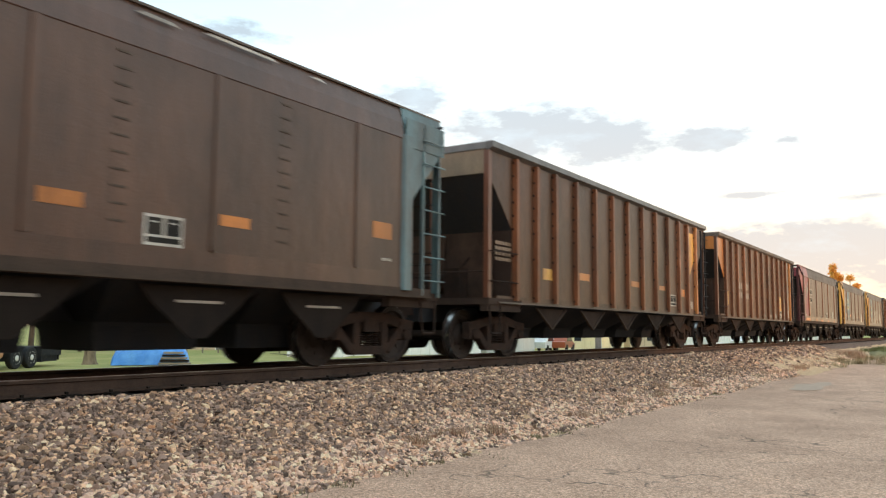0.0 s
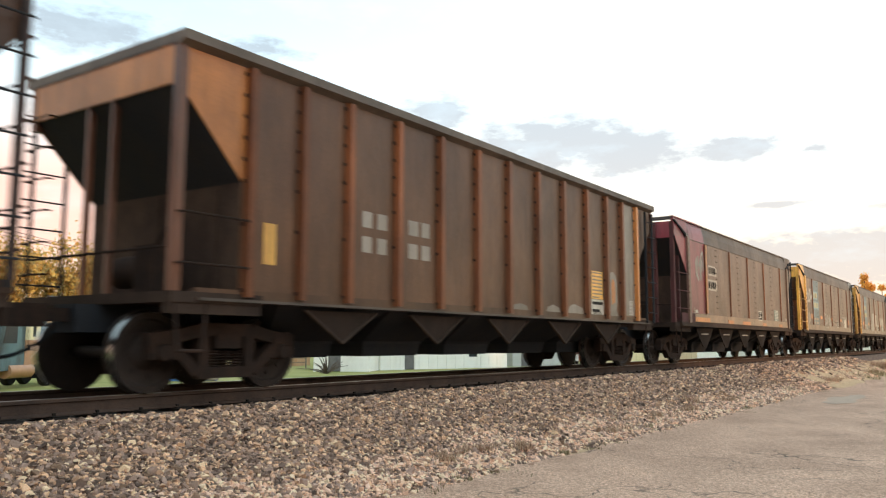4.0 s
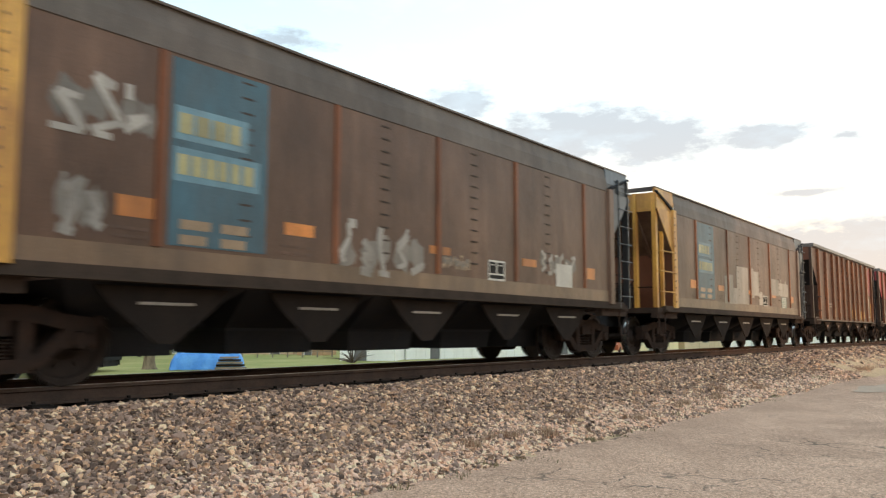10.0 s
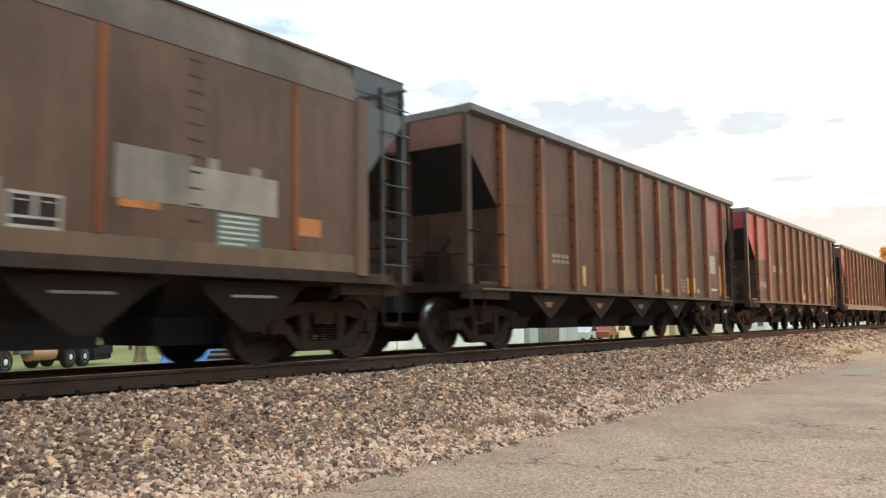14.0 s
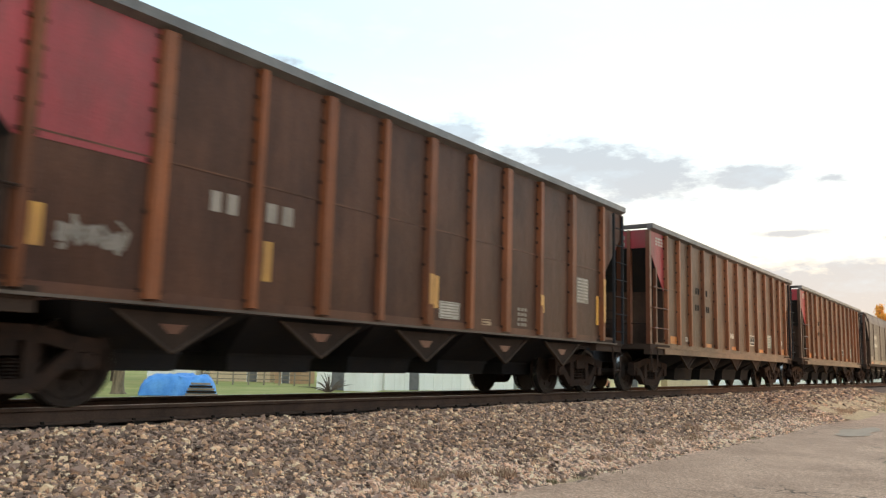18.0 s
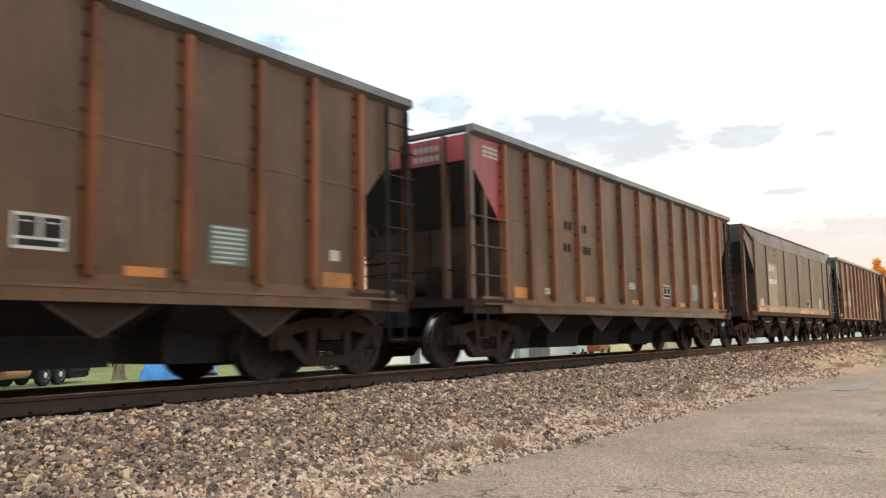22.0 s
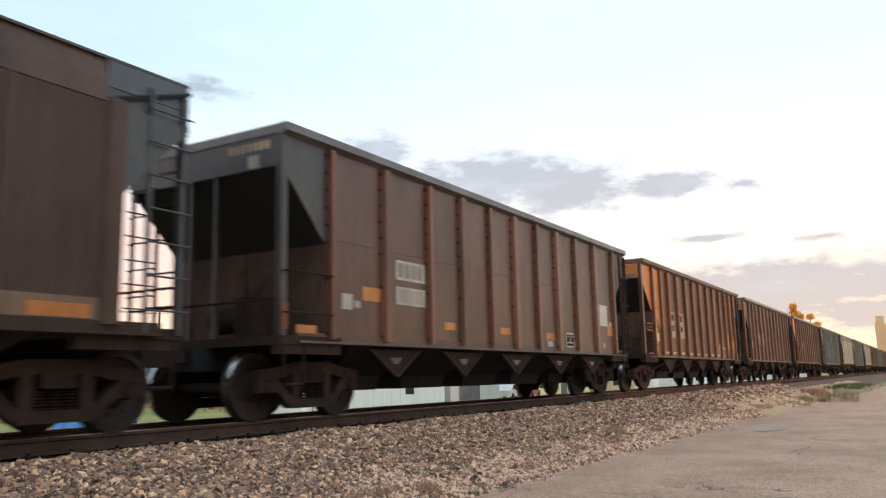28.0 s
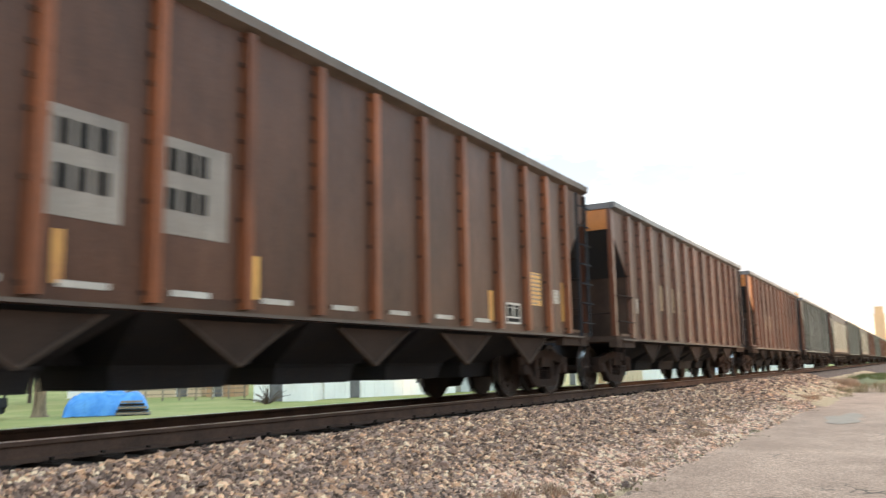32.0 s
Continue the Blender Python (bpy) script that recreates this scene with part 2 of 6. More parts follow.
ISLAND = {
    "ballast_stone": [(0.583, 0.334, 0.202), (0.204, 0.124, 0.089), (0.917, 0.541, 0.319), (0.309, 0.189, 0.137), (0.120, 0.070, 0.051), (0.499, 0.288, 0.191), (0.917, 0.640, 0.402), (0.246, 0.140, 0.086), (0.383, 0.235, 0.173), (0.435, 0.275, 0.206), (0.182, 0.108, 0.078), (0.541, 0.288, 0.166), (0.098, 0.057, 0.040), (0.351, 0.211, 0.151)],
    "toe_stone": [(0.768, 0.445, 0.286), (0.270, 0.171, 0.133), (0.911, 0.641, 0.425), (0.435, 0.278, 0.218), (0.830, 0.521, 0.376), (0.664, 0.380, 0.257), (0.911, 0.688, 0.465), (0.374, 0.219, 0.148), (0.539, 0.344, 0.257), (0.892, 0.558, 0.396), (0.260, 0.150, 0.099), (0.830, 0.464, 0.297), (0.157, 0.098, 0.077), (0.911, 0.585, 0.396)],
    "leaf_gold": [(0.6, 0.3, 0.06), (0.7, 0.38, 0.08), (0.48, 0.27, 0.07), (0.62, 0.42, 0.12), (0.3, 0.22, 0.07)],
    "leaf_sunlit": [(0.95, 0.46, 0.1), (0.92, 0.4, 0.08), (0.95, 0.54, 0.14), (0.85, 0.36, 0.07)],
    "brush_red": [(0.42, 0.25, 0.17), (0.34, 0.2, 0.135), (0.5, 0.31, 0.2), (0.52, 0.37, 0.24)],
    "green_grass": [(0.16, 0.17, 0.06), (0.12, 0.14, 0.05), (0.24, 0.21, 0.1), (0.1, 0.12, 0.045)],
    "leaf_green": [(0.07, 0.09, 0.03), (0.1, 0.11, 0.04), (0.05, 0.07, 0.03), (0.16, 0.13, 0.05)],
    "dry_grass": [(0.34, 0.26, 0.15), (0.28, 0.19, 0.11), (0.22, 0.17, 0.09), (0.4, 0.32, 0.2), (0.18, 0.16, 0.07)],
}


def paint(name, colour, dirt=(0.09, 0.068, 0.052), amount=0.5, rough=0.39, gloss=0.5):
    return material("paint_" + name, colour, dirt, rough, 0.0, 1.1, 2.0, amount, 45.0, 0.12, "object", gloss=gloss, runs=0.16)


brown = paint("brown", (0.116, 0.050, 0.031), (0.082, 0.038, 0.027), gloss=0.16)
dun = paint("dun", (0.146, 0.072, 0.041), (0.104, 0.053, 0.033), gloss=0.2)
grey_brown = paint("grey_brown", (0.132, 0.070, 0.045), (0.096, 0.052, 0.035), gloss=0.28)
dark_brown = paint("dark_brown", (0.102, 0.045, 0.026), (0.073, 0.035, 0.022))
umber = paint("umber", (0.082, 0.032, 0.015), (0.054, 0.024, 0.014), gloss=0.32)
russet = paint("russet", (0.118, 0.052, 0.026), (0.082, 0.037, 0.021), gloss=0.3)
earth = paint("earth", (0.110, 0.048, 0.028), (0.078, 0.036, 0.023), gloss=0.2)
drab = paint("drab", (0.160, 0.079, 0.044), (0.113, 0.057, 0.035), gloss=0.24)
soot_rust = paint("soot_rust", (0.108, 0.039, 0.022), (0.073, 0.029, 0.019))
sooty = paint("sooty", (0.080, 0.043, 0.030), (0.057, 0.033, 0.025), gloss=0.25)
patch_tan = paint("patch_tan", (0.175, 0.135, 0.098), (0.135, 0.102, 0.075))
slate_paint = paint("slate", (0.062, 0.070, 0.080), (0.050, 0.048, 0.047))
black_paint = paint("black", (0.034, 0.033, 0.034), (0.060, 0.048, 0.042))
black_ink = material("black_ink", (0.024, 0.021, 0.019), (0.050, 0.040, 0.033), 0.85, 0, 3, 1.5, 0.45, 50, 0.1, "object", gloss=0.12)
plate_teal = paint("plate_teal", (0.100, 0.170, 0.145), (0.085, 0.105, 0.090), 0.45)
rust_post = paint("rust_post", (0.236, 0.075, 0.030), (0.150, 0.058, 0.031), 0.5, gloss=0.2)
rust_dark = paint("rust_dark", (0.161, 0.052, 0.025), (0.102, 0.039, 0.021), 0.45)
orange_paint = paint("orange", (0.530, 0.172, 0.034), (0.350, 0.120, 0.033), 0.3)
yellow_paint = paint("yellow", (0.735, 0.375, 0.070), (0.360, 0.145, 0.044), 0.54)
# car end recesses: shade from the next car, and soot, in the colour
recess_shade = material("recess_shade", (0.036, 0.035, 0.039), (0.045, 0.038, 0.036), 0.95, 0, 2, 2, 0.5, 40, 0.1, "object", gloss=0.05)
bulkhead_shade_soot = material("bulkhead_shade_soot", (0.058, 0.036, 0.028), (0.108, 0.066, 0.047), 0.9, 0, 1.3, 1.4, 0.45, 40, 0.15, "object", gloss=0.08)
bulkhead_brown = material("bulkhead_brown", (0.095, 0.056, 0.042), (0.175, 0.115, 0.082), 0.9, 0, 1.3, 1.4, 0.5, 40, 0.15, "object", gloss=0.08)
red_paint = paint("red", (0.310, 0.027, 0.034), (0.150, 0.032, 0.030), 0.42)
maroon_paint = paint("maroon", (0.225, 0.027, 0.036), (0.130, 0.028, 0.030), 0.4)
maroon_rust = material("maroon_rust", (0.105, 0.030, 0.030), (0.062, 0.024, 0.021), 0.75, 0, 2, 2, 0.5, 40, 0.15, "object", gloss=0.3)
platform_brown = material("platform_brown", (0.062, 0.040, 0.030), (0.042, 0.029, 0.024), 0.9, 0, 2, 2, 0.5, 40, 0.15, "object", gloss=0.08)
plate_blue = paint("plate_blue", (0.120, 0.230, 0.280), (0.110, 0.160, 0.180), 0.4)
letter_yellow = paint("letter_yellow", (0.420, 0.360, 0.170), (0.300, 0.250, 0.140), 0.4)
spray_white = paint("spray_white", (0.350, 0.305, 0.265), (0.200, 0.165, 0.135), 0.62)
spray_haze = paint("spray_haze", (0.215, 0.180, 0.152), (0.140, 0.110, 0.088), 0.6)
teal_paint = paint("teal", (0.110, 0.190, 0.205), (0.085, 0.088, 0.086), 0.5)
blue_paint = paint("blue", (0.030, 0.088, 0.120), (0.045, 0.072, 0.085), 0.45)
white_paint = paint("white", (0.52, 0.47, 0.41), (0.34, 0.28, 0.23), 0.45)
grey_patch = paint("grey_patch", (0.300, 0.245, 0.200), (0.210, 0.165, 0.132), 0.5)
tan_paint = paint("tan", (0.325, 0.210, 0.124), (0.195, 0.130, 0.086), 0.5)
green_grey = paint("green_grey", (0.150, 0.148, 0.122), (0.105, 0.092, 0.078))
chord_dust = paint("chord_dust", (0.142, 0.133, 0.131), (0.105, 0.096, 0.094))
strip_grey = paint("strip_grey", (0.122, 0.088, 0.068), (0.092, 0.066, 0.052), 0.5, 0.6, 0.4)
# underside shade and a bluish lens veil are put into this near-black
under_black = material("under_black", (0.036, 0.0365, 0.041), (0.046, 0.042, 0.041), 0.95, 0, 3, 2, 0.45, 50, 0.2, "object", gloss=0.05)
pan_brown = material("pan_brown", (0.028, 0.020, 0.016), (0.021, 0.016, 0.014), 0.92, 0, 3, 2, 0.5, 50, 0.15, "object", gloss=0.08)
sill_dust = paint("sill_dust", (0.190, 0.108, 0.060), (0.135, 0.080, 0.049))
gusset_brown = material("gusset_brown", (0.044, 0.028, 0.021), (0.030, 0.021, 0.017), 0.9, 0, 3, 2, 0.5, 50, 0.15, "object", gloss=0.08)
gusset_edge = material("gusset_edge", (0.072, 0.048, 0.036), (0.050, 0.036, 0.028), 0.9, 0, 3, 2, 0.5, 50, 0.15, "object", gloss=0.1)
cast_iron = material("cast_iron", (0.034, 0.023, 0.019), (0.056, 0.032, 0.023), 0.9, 0, 5, 1, 0.5, 60, 0.25, "object", gloss=0.08)
weld_grime = material("weld_grime", (0.064, 0.044, 0.034), (0.086, 0.060, 0.046), 0.85, 0, 3, 1, 0.5, 50, 0.2, "object")
wheel_steel = material("wheel_steel", (0.044, 0.029, 0.023), (0.030, 0.022, 0.019), 0.75, 0.0, 6, 1, 0.5, 60, 0.15)
tread_steel = material("tread_steel", (0.5, 0.48, 0.46), (0.35, 0.32, 0.3), 0.28, 1.0, 6, 1, 0.4, 60, 0.05, gloss=0.5)
rail_rust = material("rail_rust", (0.098, 0.060, 0.045), (0.066, 0.044, 0.035), 0.9, 0, 3, 1, 0.5, 70, 0.2, gloss=0.08)
rail_bright = material("rail_bright", (0.4, 0.38, 0.36), (0.25, 0.22, 0.2), 0.35, 1.0, 3, 1, 0.5, 70, 0.05, gloss=0.5)
tie_wood = material("tie_wood", (0.026, 0.02, 0.017), (0.045, 0.034, 0.027), 0.95, 0, 6, 1, 0.5, 80, 0.4, "object", gloss=0.08)
stone = material("ballast_stone", (0.28, 0.23, 0.19), (0.18, 0.16, 0.145), 0.92, 0, 14, 1, 0.5, 120, 0.3, "island")
toe_stone = material("toe_stone", (0.45, 0.35, 0.26), (0.35, 0.27, 0.2), 0.92, 0, 14, 1, 0.5, 120, 0.3, "island")
ballast_bed = material("ballast_bed", (0.10, 0.062, 0.047), (0.30, 0.192, 0.140), 0.95, 0, 24, 1, 0.5, 60, 1.0, third=(0.035, 0.029, 0.025))
# near-black carries the shade under the train in its colour
shaded_bed = material("shaded_bed", (0.035, 0.028, 0.023), (0.06, 0.046, 0.036), 0.95, 0, 24, 1, 0.6, 60, 1.0, third=(0.018, 0.015, 0.013))


def asphalt_material():
    """Worn chip-sealed asphalt: pale stone chips in a binder, blotches, and fine dark cracks."""
    mat = bpy.data.materials.new("asphalt")
    mat.use_nodes = True
    nt = mat.node_tree
    N, L = nt.nodes.new, nt.links.new
    bsdf = nt.nodes["Principled BSDF"]
    tc = N("ShaderNodeTexCoord").outputs["Object"]

    def tex(kind, scale, **more):
        n = N(kind)
        n.inputs["Scale"].default_value = scale
        for k, v in more.items():
            n.inputs[k].default_value = v
        L(tc, n.inputs["Vector"])
        return n

    def ramp(src, stops):
        r = N("ShaderNodeValToRGB")
        while len(r.color_ramp.elements) < len(stops):
            r.color_ramp.elements.new(0.5)
        for e, (p, c) in zip(r.color_ramp.elements, stops):
            e.position, e.color = p, (*c, 1)
        L(src, r.inputs[0])
        return r.outputs[0]

    def mix(f, a, b, how="MIX"):
        n = N("ShaderNodeMix")
        n.data_type, n.blend_type = "RGBA", how
        for i, v in ((0, f), (6, a), (7, b)):
            if isinstance(v, float):
                n.inputs[i].default_value = v
            elif isinstance(v, tuple):
                n.inputs[i].default_value = (*v, 1)
            else:
                L(v, n.inputs[i])
        return n.outputs[2]

    chips = tex("ShaderNodeTexVoronoi", 75.0)
    chip = ramp(chips.outputs["Color"], [(0.0, (0.196, 0.112, 0.080)), (0.35, (0.560, 0.332, 0.223)), (0.7, (0.705, 0.433, 0.303)), (1.0, (0.940, 0.634, 0.468))])
    big = ramp(tex("ShaderNodeTexNoise", 0.7, Detail=6.0, Roughness=0.6).outputs["Fac"], [(0.3, (0.74, 0.73, 0.72)), (0.6, (1.0, 1.0, 1.0)), (0.75, (1.12, 1.1, 1.06))])
    col = mix(1.0, chip, big, "MULTIPLY")
    grit = ramp(tex("ShaderNodeTexNoise", 26.0, Detail=5.0, Roughness=0.7).outputs["Fac"], [(0.3, (0.6, 0.58, 0.56)), (0.5, (1.0, 1.0, 1.0)), (0.7, (1.2, 1.2, 1.2))])
    col = mix(1.0, col, grit, "MULTIPLY")
    warp = tex("ShaderNodeTexNoise", 1.6, Detail=4.0)
    add = N("ShaderNodeVectorMath")
    add.operation = "MULTIPLY_ADD"
    L(warp.outputs["Color"], add.inputs[0])
    add.inputs[1].default_value = (0.9, 0.9, 0.9)
    L(tc, add.inputs[2])
    crack = N("ShaderNodeTexVoronoi")
    crack.feature = "DISTANCE_TO_EDGE"
    crack.inputs["Scale"].default_value = 0.9
    L(add.outputs[0], crack.inputs["Vector"])
    line = ramp(crack.outputs["Distance"], [(0.0, (1, 1, 1)), (0.006, (1, 1, 1)), (0.014, (0, 0, 0))])
    where = ramp(tex("ShaderNodeTexNoise", 0.55, Detail=3.0).outputs["Fac"], [(0.5, (0, 0, 0)), (0.6, (0.8, 0.8, 0.8))])
    fac = mix(1.0, line, where, "MULTIPLY")
    col = mix(fac, col, (0.07, 0.058, 0.047))
    L(col, bsdf.inputs["Base Color"])
    bsdf.inputs["Roughness"].default_value = 0.9
    bsdf.inputs["Specular IOR Level"].default_value = 0.15
    b = N("ShaderNodeBump")
    b.inputs["Strength"].default_value, b.inputs["Distance"].default_value = 0.7, 0.012
    L(chips.outputs["Distance"], b.inputs["Height"])
    L(b.outputs[0], bsdf.inputs["Normal"])
    return mat


asphalt = asphalt_material()
dirt = material("dirt", (0.54, 0.36, 0.215), (0.66, 0.46, 0.29), 0.95, 0, 9.0, 1, 0.5, 80, 1.0, third=(0.24, 0.155, 0.1), gloss=0.06)
lawn = material("lawn", (0.24, 0.245, 0.07), (0.37, 0.32, 0.12), 0.95, 0, 0.25, 1, 0.5, 30, 0.6)
white_wall = material("white_wall", (0.9, 0.88, 0.83), (0.8, 0.77, 0.71), 0.7, 0, 0.6, 3, 0.4, 30, 0.05)
tan_wall = material("tan_wall", (0.7, 0.54, 0.36), (0.6, 0.46, 0.31), 0.8, 0, 0.6, 3, 0.4, 30, 0.05)
cream_wall = material("cream_wall", (0.85, 0.72, 0.45), (0.75, 0.62, 0.38), 0.8, 0, 0.6, 3, 0.4, 30, 0.05)
roof_grey = material("roof_grey", (0.18, 0.17, 0.165), (0.13, 0.12, 0.12), 0.9, 0, 2, 1, 0.5, 40, 0.2)
glass_dark = material("glass_dark", (0.03, 0.035, 0.04), None, 0.08, 0, 2, 1, 0.5, 5, 0, gloss=0.5)
tarp_blue = material("tarp_blue", (0.055, 0.25, 0.64), (0.12, 0.36, 0.74), 0.5, 0, 1.5, 1, 0.5, 20, 0.15, gloss=0.5)
rubber = material("rubber", (0.02, 0.02, 0.021), (0.045, 0.04, 0.035), 0.9, 0, 6, 1, 0.4, 40, 0.2)
chrome = material("chrome", (0.7, 0.69, 0.67), (0.5, 0.48, 0.46), 0.25, 1.0, 5, 1, 0.4, 30, 0.02, gloss=0.5)
truck_orange = material("truck_orange", (0.5, 0.25, 0.13), (0.4, 0.19, 0.1), 0.4, 0, 2, 1, 0.4, 30, 0.03, gloss=0.5)
block_brick = material("block_brick", (0.2, 0.13, 0.1), (0.15, 0.1, 0.08), 0.9, 0, 1, 1, 0.5, 20, 0.1)
bark = material("bark", (0.09, 0.065, 0.05), (0.14, 0.11, 0.085), 0.95, 0, 4, 3, 0.5, 40, 0.6)
trunk_bark = material("trunk_bark", (0.30, 0.21, 0.125), (0.12, 0.085, 0.055), 0.95, 0, 7, 6, 0.5, 40, 0.6)
leaf_gold = material("leaf_gold", (0.4, 0.23, 0.06), (0.3, 0.2, 0.07), 0.7, 0, 1, 1, 0.5, 20, 0, "island")
# the low sun's orange is put into the far trees' leaf colour
leaf_sunlit = material("leaf_sunlit", (0.8, 0.34, 0.05), (0.7, 0.3, 0.05), 0.7, 0, 1, 1, 0.5, 20, 0, "island")
brush_red = material("brush_red", (0.2, 0.11, 0.07), (0.15, 0.09, 0.06), 0.95, 0, 1, 1, 0.5, 20, 0, "island")
green_grass = material("green_grass", (0.15, 0.16, 0.06), (0.2, 0.18, 0.08), 0.95, 0, 1, 1, 0.5, 20, 0, "island")
hub_metal = material("hub_metal", (0.72, 0.69, 0.63), (0.55, 0.52, 0.47), 0.4, 0.2, 5, 1, 0.4, 30, 0.02, gloss=0.5)
leaf_green = material("leaf_green", (0.09, 0.1, 0.035), (0.15, 0.13, 0.05), 0.7, 0, 1, 1, 0.5, 20, 0, "island")
dry_grass = material("dry_grass", (0.34, 0.25, 0.15), (0.24, 0.2, 0.1), 0.95, 0, 1, 1, 0.5, 20, 0, "island")
fence_wood = material("fence_wood", (0.3, 0.24, 0.18), (0.2, 0.17, 0.13), 0.9, 0, 3, 4, 0.5, 40, 0.2, "object")
wire_dark = material("wire_dark", (0.02, 0.02, 0.022), None, 0.6, 0, 3, 1, 0.5, 30, 0)
# sunset orange is put into the concrete's colour
sunlit_tower_wall = material("sunlit_tower_wall", (0.9, 0.56, 0.33), (0.8, 0.48, 0.29), 0.85, 0, 0.5, 4, 0.5, 10, 0.1)

# ---- mesh helpers ----
class Geo:
    """Collects plain solids into one mesh."""

    def __init__(self):
        self.v, self.f = [], []

    def add(self, pts, faces):
        n = len(self.v)
        self.v += [tuple(p) for p in pts]
        self.f += [tuple(n + i for i in f) for f in faces]
        return self

    def box(self, x0, x1, y0, y1, z0, z1):
        pts = [(x, y, z) for z in (z0, z1) for y in (y0, y1) for x in (x0, x1)]
        return self.add(pts, [(0, 2, 3, 1), (4, 5, 7, 6), (0, 1, 5, 4), (2, 6, 7, 3), (0, 4, 6, 2), (1, 3, 7, 5)])

    def prism(self, outline, y0, y1):
        """Outline in x, z (counter-clockwise seen from negative y), pushed from y0 to y1."""
        n = len(outline)
        pts = [(x, y0, z) for x, z in outline] + [(x, y1, z) for x, z in outline]
        faces = [tuple(range(n)), tuple(range(2 * n - 1, n - 1, -1))]
        faces += [(i, i + n, (i + 1) % n + n, (i + 1) % n) for i in range(n)]
        return self.add(pts, faces)

    def slab(self, outline, x0, x1):
        """Outline in y, z pushed along x from x0 to x1."""
        n = len(outline)
        pts = [(x0, y, z) for y, z in outline] + [(x1, y, z) for y, z in outline]
        faces = [tuple(range(n - 1, -1, -1)), tuple(range(n, 2 * n))]
        faces += [((i + 1) % n, (i + 1) % n + n, i + n, i) for i in range(n)]
        return self.add(pts, faces)

    def rod(self, a, b, r, n=6, r2=None):
        a, b = Vector(a), Vector(b)
        d = (b - a).normalized()
        u = d.orthogonal().normalized()
        w = d.cross(u)
        r2 = r if r2 is None else r2
        pts = []
        for p, rr in ((a, r), (b, r2)):
            pts += [p + (u * math.cos(k * math.tau / n) + w * math.sin(k * math.tau / n)) * rr for k in range(n)]
        faces = [tuple(range(n - 1, -1, -1)), tuple(range(n, 2 * n))]
        faces += [(i, (i + 1) % n, (i + 1) % n + n, i + n) for i in range(n)]
        return self.add(pts, faces)

    def tube(self, path, r, n=6):
        """A round bar bent along a path."""
        path = [Vector(p) for p in path]
        pts = []
        for i, p in enumerate(path):
            d = (path[min(i + 1, len(path) - 1)] - path[max(i - 1, 0)]).normalized()
            u = d.cross(Vector((0, 1, 0.01))).normalized()
            w = d.cross(u)
            pts += [p + (u * math.cos(k * math.tau / n) + w * math.sin(k * math.tau / n)) * r for k in range(n)]
        m = len(path)
        faces = [(i * n + k, i * n + (k + 1) % n, (i + 1) * n + (k + 1) % n, (i + 1) * n + k) for i in range(m - 1) for k in range(n)]
        faces += [tuple(range(n - 1, -1, -1)), tuple(range((m - 1) * n, m * n))]
        return self.add(pts, faces)

    def beam(self, a, b, w, h):
        """Square bar from a to b in the x, z plane: w across y, h deep."""
        a, b = Vector(a), Vector(b)
        d = (b - a).normalized()
        s = Vector((0, 1, 0))
        u = d.cross(s).normalized() * (h / 2)
        s = s * (w / 2)
        pts = [a - u - s, a + u - s, a + u + s, a - u + s, b - u - s, b + u - s, b + u + s, b - u + s]
        return self.add(pts, [(0, 1, 2, 3), (7, 6, 5, 4), (0, 4, 5, 1), (1, 5, 6, 2), (2, 6, 7, 3), (3, 7, 4, 0)])

    def lathe(self, profile, axis="y", n=24, at=(0, 0, 0), caps=True):
        """Profile of (along, radius) turned about an axis through at."""
        pts = []
        for s, r in profile:
            for k in range(n):
                c, d = r * math.cos(k * math.tau / n), r * math.sin(k * math.tau / n)
                p = {"y": (c, s, d), "z": (c, d, s), "x": (s, c, d)}[axis]
                pts.append((p[0] + at[0], p[1] + at[1], p[2] + at[2]))
        faces = []
        for i in range(len(profile) - 1):
            faces += [(i * n + k, i * n + (k + 1) % n, (i + 1) * n + (k + 1) % n, (i + 1) * n + k) for k in range(n)]
        if caps:
            faces += [tuple(range(n - 1, -1, -1)), tuple(range((len(profile) - 1) * n, len(profile) * n))]
        return self.add(pts, faces)

    def mesh(self, name, mats, smooth=False):
        me = bpy.data.meshes.new(name)
        me.from_pydata(self.v, [], self.f)
        for mt in (mats if isinstance(mats, (list, tuple)) else [mats]):
            me.materials.append(mt)
        bm = bmesh.new()
        bm.from_mesh(me)
        bmesh.ops.recalc_face_normals(bm, faces=bm.faces)
        bm.to_mesh(me)
        bm.free()
        if smooth:
            me.polygons.foreach_set("use_smooth", [True] * len(me.polygons))
            me.set_sharp_from_angle(angle=radians(40))
        return me


SHARED = {}


def shared(key, make, mat, smooth=False):
    k = (key, mat.name)
    if k not in SHARED:
        g = make()
        SHARED[k] = g.mesh(key.split("|")[0], mat, smooth)
    return SHARED[k]


def part(name, me, parent, at=(0, 0, 0), label="", turn=0):
    ob = new(name, me)
    ob.parent = parent
    ob.location = at
    if turn:
        ob.rotation_euler = (0, 0, radians(turn))
    if label:
        ob["label"] = label
    return ob


def piece(name, geo, mat, parent, label="", smooth=False, at=(0, 0, 0)):
    return part(name, geo.mesh(name, mat, smooth), parent, at, label)


def thing(name, label, category, at=(0, 0, 0), turn=0, group="", kind=""):
    ob = new(name)
    ob.empty_display_size = 0.3
    ob.matrix_basis = pose(*at, 0, 0, turn)
    return tagged(ob, label, category, group, kind)


